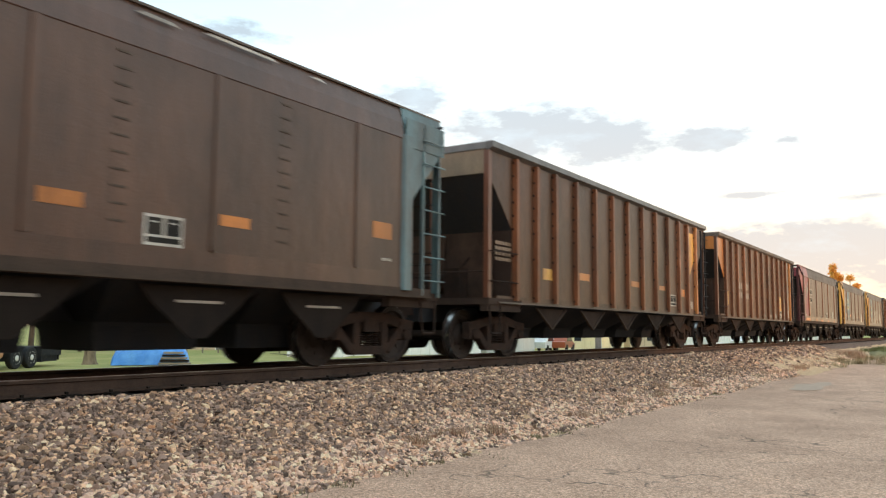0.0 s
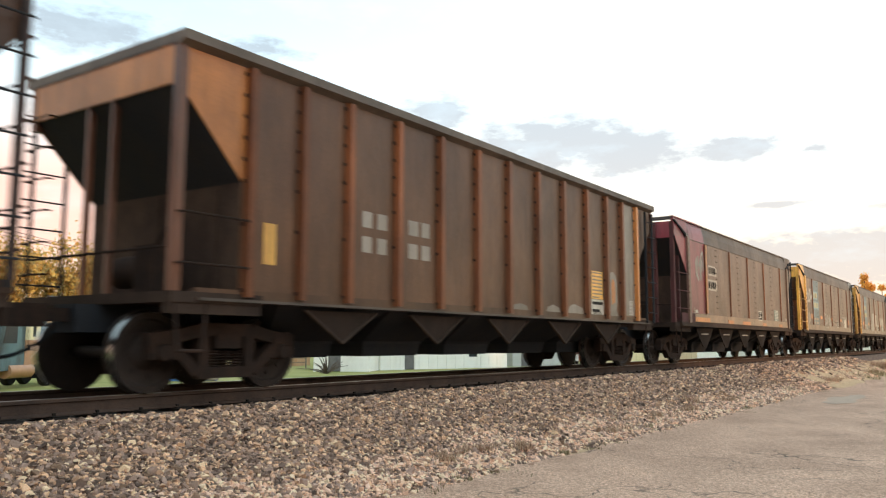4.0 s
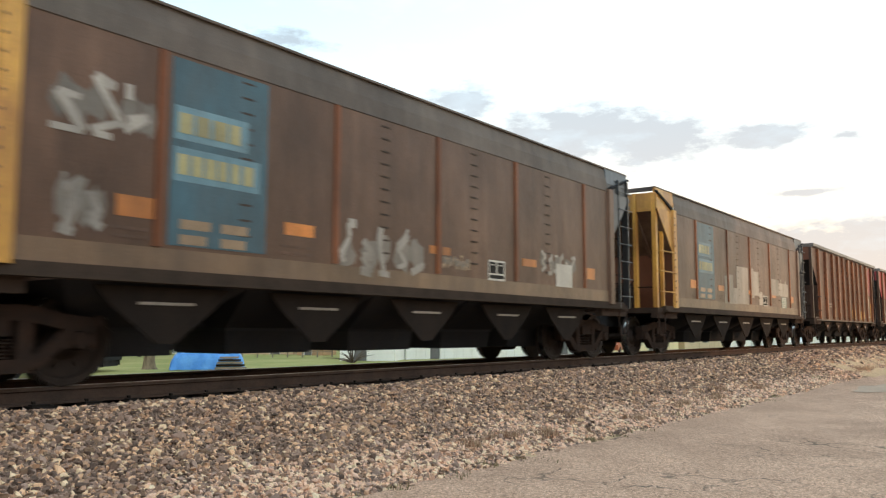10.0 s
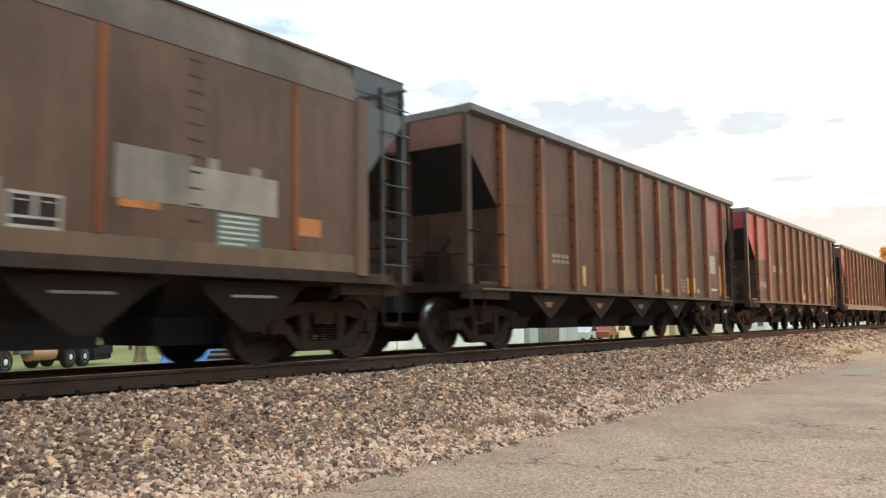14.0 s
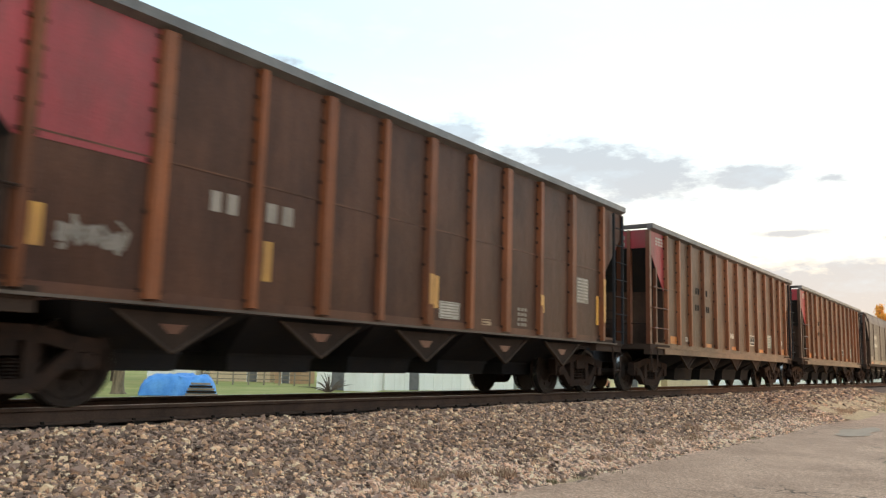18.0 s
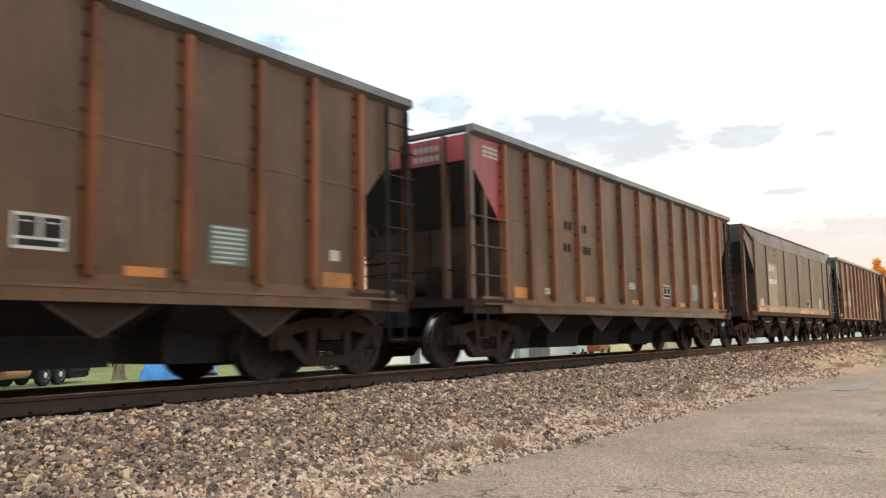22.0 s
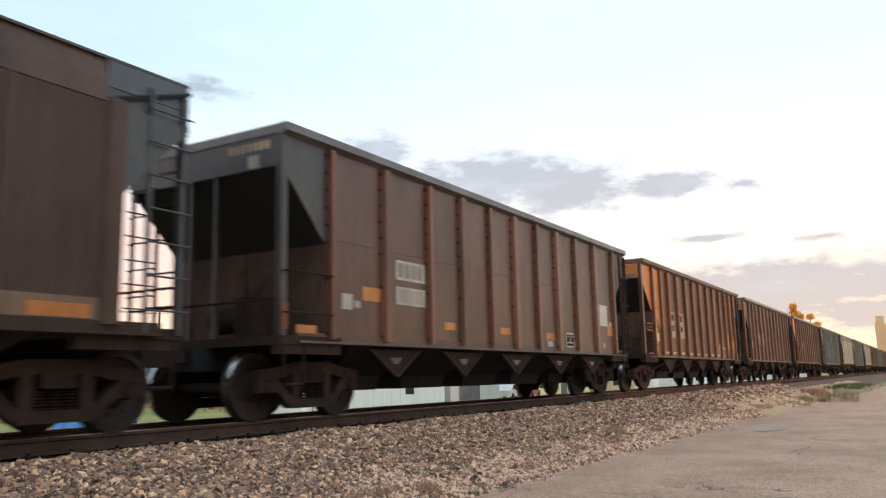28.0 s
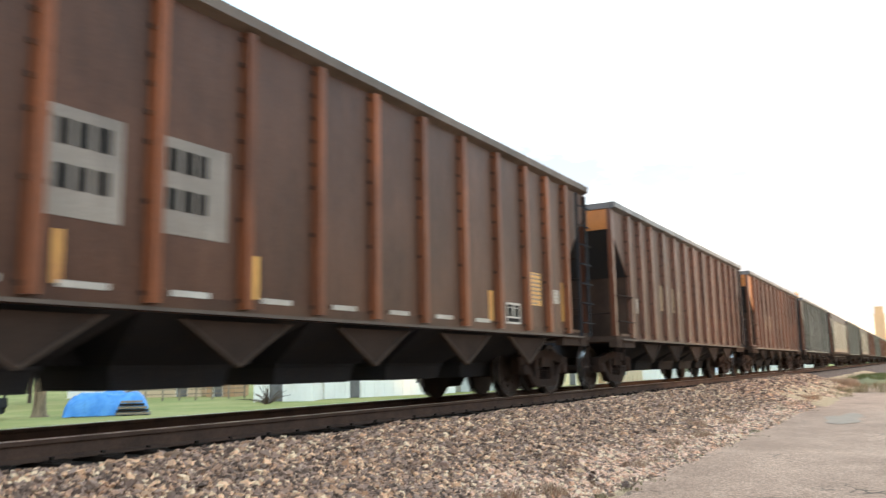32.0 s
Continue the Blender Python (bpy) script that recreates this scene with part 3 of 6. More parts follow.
# ---- hopper cars ----
LEN, ZT, ZS = 14.18, 3.98, 1.03
HALF = LEN / 2
SLOPE_X, SLOPE_Z, LIP_Z = 0.94, 2.44, 3.40
RIBS = [1.05, 1.92, 2.80, 3.87, 4.95, 6.03, 7.07, 8.16, 9.24, 10.32, 11.34, 12.22, 13.09]
WIDE_RIBS = [1.05, 2.42, 3.72, 4.87, 5.97, 7.07, 8.17, 9.28, 10.43, 11.73, 13.10]
SEAMS = [2.54, 5.10, 7.25, 9.45, 12.0]
GUSSETS = [2.78, 4.96, 7.16, 9.40, 11.49]
TRUCK_X, WHEEL_R = HALF - 1.18, 0.457
TURNING = []


def wheelset_geo():
    g = Geo()
    for s in (-1, 1):
        prof = [(0.665, 0.10), (0.665, 0.40), (0.675, 0.484), (0.70, 0.484), (0.715, 0.463), (0.81, 0.455), (0.815, 0.385), (0.775, 0.36), (0.745, 0.2), (0.80, 0.15), (0.83, 0.1)]
        g.lathe([(s * a, r) for a, r in prof], "y", 30)
        for k in range(8):
            a = k * math.tau / 8
            c = (0.27 * math.cos(a), 0.27 * math.sin(a))
            g.rod((c[0], s * 0.755, c[1]), (c[0], s * 0.775, c[1]), 0.03, 6)
    g.rod((0, -1.02, 0), (0, 1.02, 0), 0.075, 12)
    return g


def tread_geo():
    g = Geo()
    for s in (-1, 1):
        g.lathe([(s * 0.725, 0.4638), (s * 0.78, 0.461), (s * 0.807, 0.4585)], "y", 30, caps=False)
    return g


def side_frame_geo():
    g = Geo()
    w = 0.15
    top = [(-1.08, 0.60), (-0.72, 0.64), (-0.36, 0.72), (0.36, 0.72), (0.72, 0.64), (1.08, 0.60)]
    for a, b in zip(top, top[1:]):
        g.beam((a[0], 0, a[1]), (b[0], 0, b[1]), w, 0.15)
    low = [(-0.80, 0.56), (-0.42, 0.22), (0.42, 0.22), (0.80, 0.56)]
    for a, b in zip(low, low[1:]):
        g.beam((a[0], 0, a[1]), (b[0], 0, b[1]), w * 0.95, 0.13)
    for x in (-0.34, 0.34):
        g.box(x - 0.075, x + 0.075, -w / 2, w / 2, 0.2, 0.74)
    for x in (-0.89, 0.89):
        g.box(x - 0.17, x - 0.1, -w / 2, w / 2, 0.38, 0.64)
        g.box(x + 0.1, x + 0.17, -w / 2, w / 2, 0.38, 0.64)
        g.box(x - 0.17, x + 0.17, -w / 2 - 0.01, w / 2 + 0.01, 0.55, 0.66)
    return g


def spring_geo():
    g = Geo()
    for x in (-0.17, 0.0, 0.17):
        prof = [(0.27 + 0.012, 0.04)]
        for k in range(6):
            z = 0.285 + k * 0.034
            prof += [(z, 0.06), (z + 0.01, 0.078), (z + 0.02, 0.06), (z + 0.026, 0.045)]
        g.lathe(prof, "z", 10, (x, 0, 0))
    return g


def truck(car, x):
    g = Geo().box(-0.19, 0.19, -1.1, 1.1, 0.5, 0.68).lathe([(0.68, 0.2), (0.8, 0.2)], "z", 14)
    for s in (-1, 1):
        g.box(s * 0.55 - 0.05, s * 0.55 + 0.05, -0.7, 0.7, 0.34, 0.46)
        g.beam((s * 0.55, 0, 0.4), (0, 0, 0.62), 0.08, 0.06)
    t = part("truck", shared("truck", lambda: g, cast_iron), car, (x, 0, 0), "cast iron freight truck, rusty")
    for s in (-1, 1):
        part("side_frame", shared("side_frame", side_frame_geo, cast_iron), t, (0, s * 1.0, 0))
        part("spring", shared("spring", spring_geo, cast_iron, True), t, (0, s * 1.0, 0))
        for k in (-1, 1):
            part("bearing_cap", shared("bearing_cap|%d" % s, lambda: Geo().lathe([(s * a, r) for a, r in [(-0.1, 0.1), (0.04, 0.1), (0.06, 0.085), (0.075, 0.085), (0.08, 0.05)]], "y", 14), cast_iron, True), t, (k * 0.89, s * 1.03, WHEEL_R))
    for k in (-1, 1):
        w = part("wheelset", wheelset_mesh(), t)
        w.matrix_parent_inverse = Matrix.Translation((k * 0.89, 0, WHEEL_R))
        TURNING.append(w)
    return t


def wheelset_mesh():
    if "wheelset" not in SHARED:
        a, b = wheelset_geo(), tread_geo()
        cut = len(a.f)
        a.add(b.v, b.f)
        me = a.mesh("wheelset", [wheel_steel, tread_steel], True)
        idx = [0] * cut + [1] * (len(a.f) - cut)
        me.polygons.foreach_set("material_index", idx)
        SHARED["wheelset"] = me
    return SHARED["wheelset"]


def hat_post(w, d, z0, z1, rivets=True):
    """Pressed side post: trapezoid section, standing proud of y = 0 towards negative y."""
    g = Geo()
    sec = [(-w * 0.5, 0.0), (-w * 0.36, -d), (w * 0.36, -d), (w * 0.5, 0.0)]
    pts = [(x, y, z) for z in (z0, z1) for x, y in sec]
    g.add(pts, [(0, 1, 5, 4), (1, 2, 6, 5), (2, 3, 7, 6), (3, 0, 4, 7), (3, 2, 1, 0), (4, 5, 6, 7)])
    n = int((z1 - z0) / 0.24) if rivets else 0
    for k in range(n):
        z = z0 + 0.08 + k * (z1 - z0 - 0.16) / (n - 1)
        if k < n * 0.45 and k % 3:
            continue
        for s in (-1, 1):
            g.box(s * w * 0.58 - 0.021, s * w * 0.58 + 0.021, -0.026, 0, z - 0.021, z + 0.021)
    return g


def post_mesh(key, w, d, z0, z1, mat, rivets=True):
    k = ("post" + key, mat.name)
    if k not in SHARED:
        g = hat_post(w, d, z0, z1, rivets)
        # rivets get the dark iron colour to stand for their shadows
        me = g.mesh("post", [mat, cast_iron])
        me.polygons.foreach_set("material_index", [0] * 6 + [1] * (len(g.f) - 6))
        SHARED[k] = me
    return SHARED[k]


def glyph_row(g, x0, x1, z0, z1, n, seed):
    """A line of lettering reduced to plain bars."""
    rng = random.Random(seed)
    step = (x1 - x0) / n
    for k in range(n):
        a = x0 + k * step
        g.box(a, a + step * rng.uniform(0.62, 0.82), -0.004, 0, z0, z1)
    return g


def mark(car, name, x0, x1, z0, z1, mat, y, label=""):
    """A flat painted or glued sign on the near side."""
    return piece(name, Geo().box(x0 - HALF, x1 - HALF, y - 0.004, y, z0, z1), mat, car, label)


def bars(car, x0, x1, z0, z1, n, mat, y, rows=1, label=""):
    """Lettering as bars: rows of n bars."""
    g = Geo()
    h = (z1 - z0) / rows
    for r in range(rows):
        g2 = Geo()
        glyph_row(g2, x0 - HALF, x1 - HALF, z0 + r * h + h * 0.18, z0 + r * h + h * 0.82, n, r + int(x0 * 10))
        g.add([(a, b + y, c) for a, b, c in g2.v], g2.f)
    ob = piece("lettering", g, mat, car, label)
    ob["kind"] = "stuff"
    return ob


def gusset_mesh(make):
    """Dark plate with folded edges, coloured paler to look lit."""
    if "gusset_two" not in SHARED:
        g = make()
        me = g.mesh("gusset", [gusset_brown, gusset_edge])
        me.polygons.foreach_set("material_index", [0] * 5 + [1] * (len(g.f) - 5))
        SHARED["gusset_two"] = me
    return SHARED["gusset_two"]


def hopper_car(label, smooth=False, body=brown, end=None, corner=None, post=rust_post, chord=chord_dust, zt=ZT, wide=(), first_post=None, last_post=None, ladder=None, ribs=RIBS, cage=None, seam=True, strut=True, rusty=False, lining=None, caged=False, brake=False, skirt=False):
    """A bottom-dumping coal hopper, its middle over the origin, railhead at z = 0; the end towards -x faces the camera."""
    end = end or body
    corner = corner or body
    ladder = ladder or under_black
    cage = cage or rust_dark
    rear = ladder if smooth and ladder is not under_black else body
    inner_mat = lining or bulkhead_shade_soot
    car = thing("hopper_car", label, "hopper car", group="cars of the coal train")
    ys = 1.575 if smooth else 1.50
    X = lambda x: x - HALF
    za = zt - 0.14
    zroof = zt - 0.52 if smooth else za
    inner = [(X(SLOPE_X), ZS + 0.1), (X(LEN - SLOPE_X), ZS + 0.1), (X(LEN - SLOPE_X), SLOPE_Z), (X(LEN - 1.04), SLOPE_Z), (X(LEN - 1.04), zroof), (X(1.04), zroof), (X(1.04), SLOPE_Z), (X(SLOPE_X), SLOPE_Z)]
    low_end = [(X(0) + 0.03, LIP_Z), (X(SLOPE_X), SLOPE_Z), (X(1.04), SLOPE_Z), (X(1.04), zroof), (X(0) + 0.03, zroof)]
    far_end = [(-x, z) for x, z in reversed(low_end)]
    for s in (-1, 1):
        y0, y1 = sorted((s * ys, s * (ys - 0.012)))
        piece("side_sheet", Geo().prism(inner, y0, y1), body, car)
        piece("corner_sheet", Geo().prism(low_end, y0, y1), corner, car)
        piece("corner_sheet", Geo().prism(far_end, y0, y1), rear, car)
        if smooth:
            # sheet bent inwards to the top edge
            pts = [(ys, zroof - 0.01), (ys + 0.012, zroof), (ys - 0.02, zt - 0.28), (ys - 0.08, zt - 0.03), (ys - 0.11, zt - 0.03), (ys - 0.04, zt - 0.28)]
            g = Geo().slab([(s * a, b) for a, b in pts], X(1.1), X(LEN - 1.1))
            piece("roof_strip", g, body if body in (dark_brown, sooty) else strip_grey, car)
            pts = [(ys - 0.09, zt - 0.34), (ys - 0.02, zt - 0.34), (ys - 0.05, zt - 0.03), (ys - 0.12, zt - 0.03)]
            for a, b, m_ in ((0.02, 1.1, corner), (LEN - 1.1, LEN - 0.02, rear)):
                piece("roof_strip", Geo().slab([(s * p, q) for p, q in pts], X(a), X(b)), m_ if m_ is not body or body in (dark_brown, sooty) else strip_grey, car)
                piece("corner_sheet", Geo().box(X(a), X(b), min(s * (ys - 0.03), s * (ys - 0.05)), max(s * (ys - 0.03), s * (ys - 0.05)), zroof, zt - 0.3), m_, car)
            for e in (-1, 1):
                # dark strip drawn as the shade under the overhang of the corner
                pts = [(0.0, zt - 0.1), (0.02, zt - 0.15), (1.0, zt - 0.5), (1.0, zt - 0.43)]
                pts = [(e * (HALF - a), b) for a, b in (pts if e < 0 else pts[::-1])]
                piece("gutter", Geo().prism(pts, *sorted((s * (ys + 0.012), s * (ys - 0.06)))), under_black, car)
            g = Geo().slab([(s * (ys - 0.045), zt), (s * (ys - 0.14), zt), (s * (ys - 0.14), zt - 0.03), (s * (ys - 0.045), zt - 0.03)], X(0), X(LEN))
            piece("top_chord", g, chord, car)
        else:
            g = Geo().slab([(s * 1.61, zt), (s * 1.47, zt), (s * 1.47, za - 0.02), (s * 1.50, za - 0.02), (s * 1.61, za + 0.03)], X(0), X(LEN))
            piece("top_chord", g, chord, car)
        # sill with a rolled lip
        g = Geo().slab([(s * (ys + 0.05), ZS + 0.03), (s * (ys + 0.05), ZS), (s * (ys - 0.14), ZS), (s * (ys - 0.14), ZS + 0.1), (s * (ys - 0.02), ZS + 0.14), (s * (ys + 0.012), ZS + 0.14), (s * (ys + 0.012), ZS + 0.03)], X(0.35), X(LEN - 0.35))
        piece("side_sill", g, gusset_edge if smooth else body, car)
        if not smooth:
            g = Geo().box(X(0.36), X(LEN - 0.36), min(s * (ys + 0.051), s * (ys + 0.056)), max(s * (ys + 0.051), s * (ys + 0.056)), ZS - 0.002, ZS + 0.03)
            piece("sill_lip", g, body if skirt else strip_grey, car)
            if skirt:
                g = Geo().box(X(0.9), X(LEN - 0.9), min(s * (ys + 0.046), s * (ys + 0.02)), max(s * (ys + 0.046), s * (ys + 0.02)), 0.9, ZS - 0.004)
                piece("side_skirt", g, body, car)
        if smooth:
            g = Geo().box(X(0.9), X(LEN - 0.9), min(s * (ys + 0.004), s * (ys - 0.01)), max(s * (ys + 0.004), s * (ys - 0.01)), ZS + 0.1, ZS + 0.36)
            piece("sill_plate", g, sill_dust if body is not dark_brown else dark_brown, car)
    seams = SEAMS if smooth else ribs
    for s in (-1, 1):
        for i, x in enumerate(seams):
            w = 0.1 if smooth else (0.21 if i in wide else 0.135)
            m_ = post
            if i == len(seams) - 1 and last_post and not smooth:
                m_ = last_post
            if i == 0 and first_post and not smooth:
                m_ = first_post
            zz = (ZS + 0.37, zroof - 0.01) if smooth else (ZS + (0.12 if skirt else 0.06), za - 0.02)
            me = post_mesh("%.3f%d%.2f%d" % (w, smooth, zt, skirt), w, 0.03 if smooth else 0.085, *zz, m_, not smooth)
            part("post", me, car, (X(x), s * ys, 0), turn=0 if s < 0 else 180)
        if smooth:
            for x in (1.0, LEN - 1.0):
                m_ = (first_post or corner) if x < 2 else (last_post or body)
                me = post_mesh("end%.2f" % zt, 0.26, 0.05, ZS + 0.1, zroof + 0.05, m_, False)
                part("post", me, car, (X(x), s * ys, 0), turn=0 if s < 0 else 180)
                if x < 2:
                    def studs():
                        g = Geo()
                        for k in range(13):
                            z = ZS + 0.24 + k * 0.17
                            g.rod((-0.06, 0, z), (-0.06, -0.066, z), 0.022, 6, 0.015)
                        return g
                    st = part("rivet_row", shared("rivet_row", studs, soot_rust), car, (X(x), s * ys, 0), turn=0 if s < 0 else 180)
                    st["kind"] = "stuff"
            # rows of short welds between the seams
            def welds():
                g = Geo()
                for x in (3.65, 6.05, 8.2, 10.55):
                    for k in range(11):
                        z = 1.6 + k * 0.175
                        g.box(X(x) - 0.085, X(x) + 0.085, -0.008, 0, z, z + 0.024)
                return g
            w_ = part("stitch_weld", shared("stitch_weld", welds, weld_grime), car, (0, s * ys, 0), turn=0 if s < 0 else 180)
            w_["kind"] = "stuff"
        elif seam:
            g = Geo().box(X(1.1), X(LEN - 1.1), min(s * ys, s * (ys + 0.008)), max(s * ys, s * (ys + 0.003)), 2.525, 2.545)
            piece("side_seam", g, body, car)
    for e in (-1, 1):
        m_ = end if e < 0 else body
        xe = e * (HALF - 0.02)
        a, b = sorted((xe, xe - e * 0.02))
        piece("end_sheet", Geo().box(a, b, -1.48, 1.48, LIP_Z, za), m_, car)
        a, b = sorted((e * HALF, e * (HALF - 0.13)))
        # caged front chord is black, standing for the shadow under the top edge
        piece("end_chord", Geo().box(a, b, -1.465, 1.465, zt - (0.09 if caged else 0.13), zt - 0.003), black_paint if caged and e < 0 else chord, car)
        # slope sheet and bulkhead; recess shade is put into their dark default colours
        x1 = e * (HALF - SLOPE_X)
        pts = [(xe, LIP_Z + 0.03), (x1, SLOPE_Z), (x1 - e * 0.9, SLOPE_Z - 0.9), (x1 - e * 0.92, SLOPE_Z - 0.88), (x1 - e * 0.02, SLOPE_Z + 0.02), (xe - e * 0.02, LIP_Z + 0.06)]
        piece("slope_sheet", Geo().prism(pts if e > 0 else pts[::-1], -ys + 0.013, ys - 0.013), bulkhead_brown if lining is rust_dark else recess_shade, car)
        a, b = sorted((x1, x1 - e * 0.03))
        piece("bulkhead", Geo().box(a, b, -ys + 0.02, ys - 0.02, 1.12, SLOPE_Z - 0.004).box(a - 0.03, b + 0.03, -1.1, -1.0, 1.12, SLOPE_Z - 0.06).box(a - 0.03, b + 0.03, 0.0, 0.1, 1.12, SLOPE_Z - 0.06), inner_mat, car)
        # platform and draft sill
        a, b = sorted((e * (HALF - 0.02), e * (HALF - 1.3)))
        piece("end_platform", Geo().box(a, b, -1.52, 1.52, 1.0, 1.12).box(a + 0.01, b - 0.01, -1.5, -1.35, 0.88, 1.0).box(a + 0.01, b - 0.01, 1.35, 1.5, 0.88, 1.0), platform_brown, car)
        a, b = sorted((e * (HALF + 0.25), e * (HALF - 1.3)))
        piece("draft_sill", Geo().box(a, b, -0.2, 0.2, 0.68, 1.0), under_black, car)
        g = Geo().box(*sorted((e * (HALF + 0.2), e * (HALF + 0.66))), -0.07, 0.07, 0.8, 0.95).box(*sorted((e * (HALF + 0.55), e * (HALF + 0.802))), -0.15, 0.15, 0.74, 0.99)
        piece("coupler", g, cast_iron, car)
        g = Geo().tube([(e * (HALF + 0.1 + 0.7 * k / 8), 0.45, 0.72 - 0.32 * math.sin(math.pi * k / 15.2)) for k in range(9)], 0.022, 6)
        piece("brake_hose", g, under_black, car)
        for s in (-1, 1):
            xx = e * (HALF - 0.08)
            low = 1.12 if s < 0 else LIP_Z - 0.12
            wide = 0.13 if e < 0 else 0.07
            piece("corner_post", Geo().box(*sorted((e * (HALF - wide), e * (HALF - 0.012))), min(s * 1.42, s * 1.52), max(s * 1.42, s * 1.52), low, za), cage if e < 0 else (ladder if smooth else rust_dark), car)
            proud = caged or zt > 4.0
            for yy in ((0.24, 1.0) if caged and e < 0 else (0.25,)):
                w = (0.04 if proud else 0.028) if e < 0 else 0.022
                z_ = 1.12 if s < 0 or (not caged and e < 0) else LIP_Z - 0.12
                front = HALF + 0.012 if proud or e > 0 else HALF - 0.045
                piece("end_post", Geo().box(*sorted((e * (HALF - 0.12 if e < 0 else HALF - 0.06), e * front)), s * yy - w, s * yy + w, z_, zt - 0.135), cage if e < 0 else rust_dark, car)
                if e < 0 and lining is rust_dark:
                    g = Geo().beam((e * (HALF - 0.06), s * yy, LIP_Z - 0.06), (e * (HALF - SLOPE_X - 0.01), s * yy, SLOPE_Z - 0.05), 0.07, 0.08)
                    piece("slope_stiffener", g, bulkhead_brown, car)
            # diagonal struts under the slope sheet
            xs = e * (HALF - 0.5)
            if strut and e < 0:
                piece("strut", Geo().box(xs - 0.035, xs + 0.035, min(s * 1.42, s * 1.5), max(s * 1.42, s * 1.5), 1.12, 3.0), cage, car)
            # sill step
            g = Geo().rod((xx, s * 1.5, 1.0), (xx - e * 0.05, s * 1.52, 0.48), 0.018).rod((xx - e * 0.42, s * 1.5, 1.0), (xx - e * 0.37, s * 1.52, 0.48), 0.018).rod((xx - e * 0.05, s * 1.52, 0.48), (xx - e * 0.37, s * 1.52, 0.48), 0.02)
            piece("stirrup_step", g, cast_iron, car)
            if s * e < 0:
                # ladder at the side, rungs standing proud
                lad = None
                for x_ in (0.1, 0.55):
                    me = shared("stile|%.2f" % zt, lambda: Geo().box(-0.02, 0.02, -0.025, 0.025, 1.05, zt - 0.2), ladder)
                    st = part("ladder" if lad is None else "stile", me, car if lad is None else lad, (e * (HALF - x_), s * 1.565, 0) if lad is None else (-e * 0.45, 0, 0))
                    lad = lad or st
                for k in range(7):
                    part("rung", shared("rung", lambda: Geo().rod((-0.29, 0, 0), (0.29, 0, 0), 0.012), ladder), lad, (-e * 0.21, s * 0.065, 1.3 + k * 0.37))
            else:
                for k in range(3 if caged else 2):
                    z = 1.5 + 0.48 * k if caged else 1.42 + 0.55 * k
                    g = Geo().rod((e * (HALF - 0.06), s * 1.6, z), (e * (HALF - 1.0), s * 1.6, z), 0.014).rod((e * (HALF - 0.06), s * 1.6, z), (e * (HALF - 0.06), s * 1.5, z), 0.012).rod((e * (HALF - 1.0), s * 1.6, z), (e * (HALF - 1.0), s * 1.5, z), 0.012)
                    piece("grab_iron", g, cage if caged else cast_iron, car)
            if s * e < 0:
                for k in range(6):
                    z = 1.4 + 0.4 * k
                    g = Geo().rod((e * (HALF + 0.06), s * 0.95, z), (e * (HALF + 0.06), s * 1.45, z), 0.013).rod((e * (HALF + 0.06), s * 0.95, z), (e * (HALF - 0.03), s * 0.95, z), 0.012).rod((e * (HALF + 0.06), s * 1.45, z), (e * (HALF - 0.03), s * 1.45, z), 0.012)
                    piece("grab_iron", g, cast_iron, car)
        # crosswise rail and brake gear on the platform
        g = Geo().rod((e * (HALF - 0.04), -1.45, 1.6), (e * (HALF - 0.04), 1.45, 1.6), 0.016)
        piece("hand_rail", g, cast_iron, car)
        if e < 0:
            g = Geo().lathe([(-0.5, 0.12), (-0.48, 0.2), (0.3, 0.2), (0.32, 0.12)], "y", 14, (e * (HALF - 0.6), -0.05, 1.42))
            piece("air_reservoir", g, cast_iron, car, "", True)
            g = Geo().box(e * HALF + 0.35, e * HALF + 0.65, -0.7, -0.35, 1.124, 1.7).rod((e * HALF + 0.4, -0.9, 1.9), (e * HALF + 0.4, -0.45, 1.45), 0.02)
            piece("brake_valve", g, cast_iron, car)
        elif brake:
            # hand brake on its stand: mast, gear box, bracket and spoked wheel
            xm = HALF - 0.1
            b_ = piece("hand_brake", Geo().box(xm - 0.05, xm + 0.05, -0.5, -0.38, 1.12, 2.3).box(xm + 0.05, xm + 0.24, -0.62, -0.12, 1.74, 2.2), under_black, car, "dark hand brake gear box on a mast")
            piece("bracket", Geo().box(xm + 0.05, xm + 0.2, -0.5, 0.34, 2.204, 2.38).box(xm + 0.05, xm + 0.12, 0.1, 0.34, 1.95, 2.2), under_black, b_)
            g = Geo().tube([(xm + 0.3, -0.48 + 0.27 * math.cos(k * math.tau / 16), 1.98 + 0.27 * math.sin(k * math.tau / 16)) for k in range(17)], 0.02, 5)
            for k in range(5):
                g.rod((xm + 0.3, -0.48, 1.98), (xm + 0.3, -0.48 + 0.27 * math.cos(k * math.tau / 5), 1.98 + 0.27 * math.sin(k * math.tau / 5)), 0.012, 5)
            g.rod((xm + 0.2, -0.48, 1.98), (xm + 0.32, -0.48, 1.98), 0.035, 8)
            piece("brake_wheel", g, under_black, b_)
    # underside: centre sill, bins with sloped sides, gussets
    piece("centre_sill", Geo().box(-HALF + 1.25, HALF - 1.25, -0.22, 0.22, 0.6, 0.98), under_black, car)
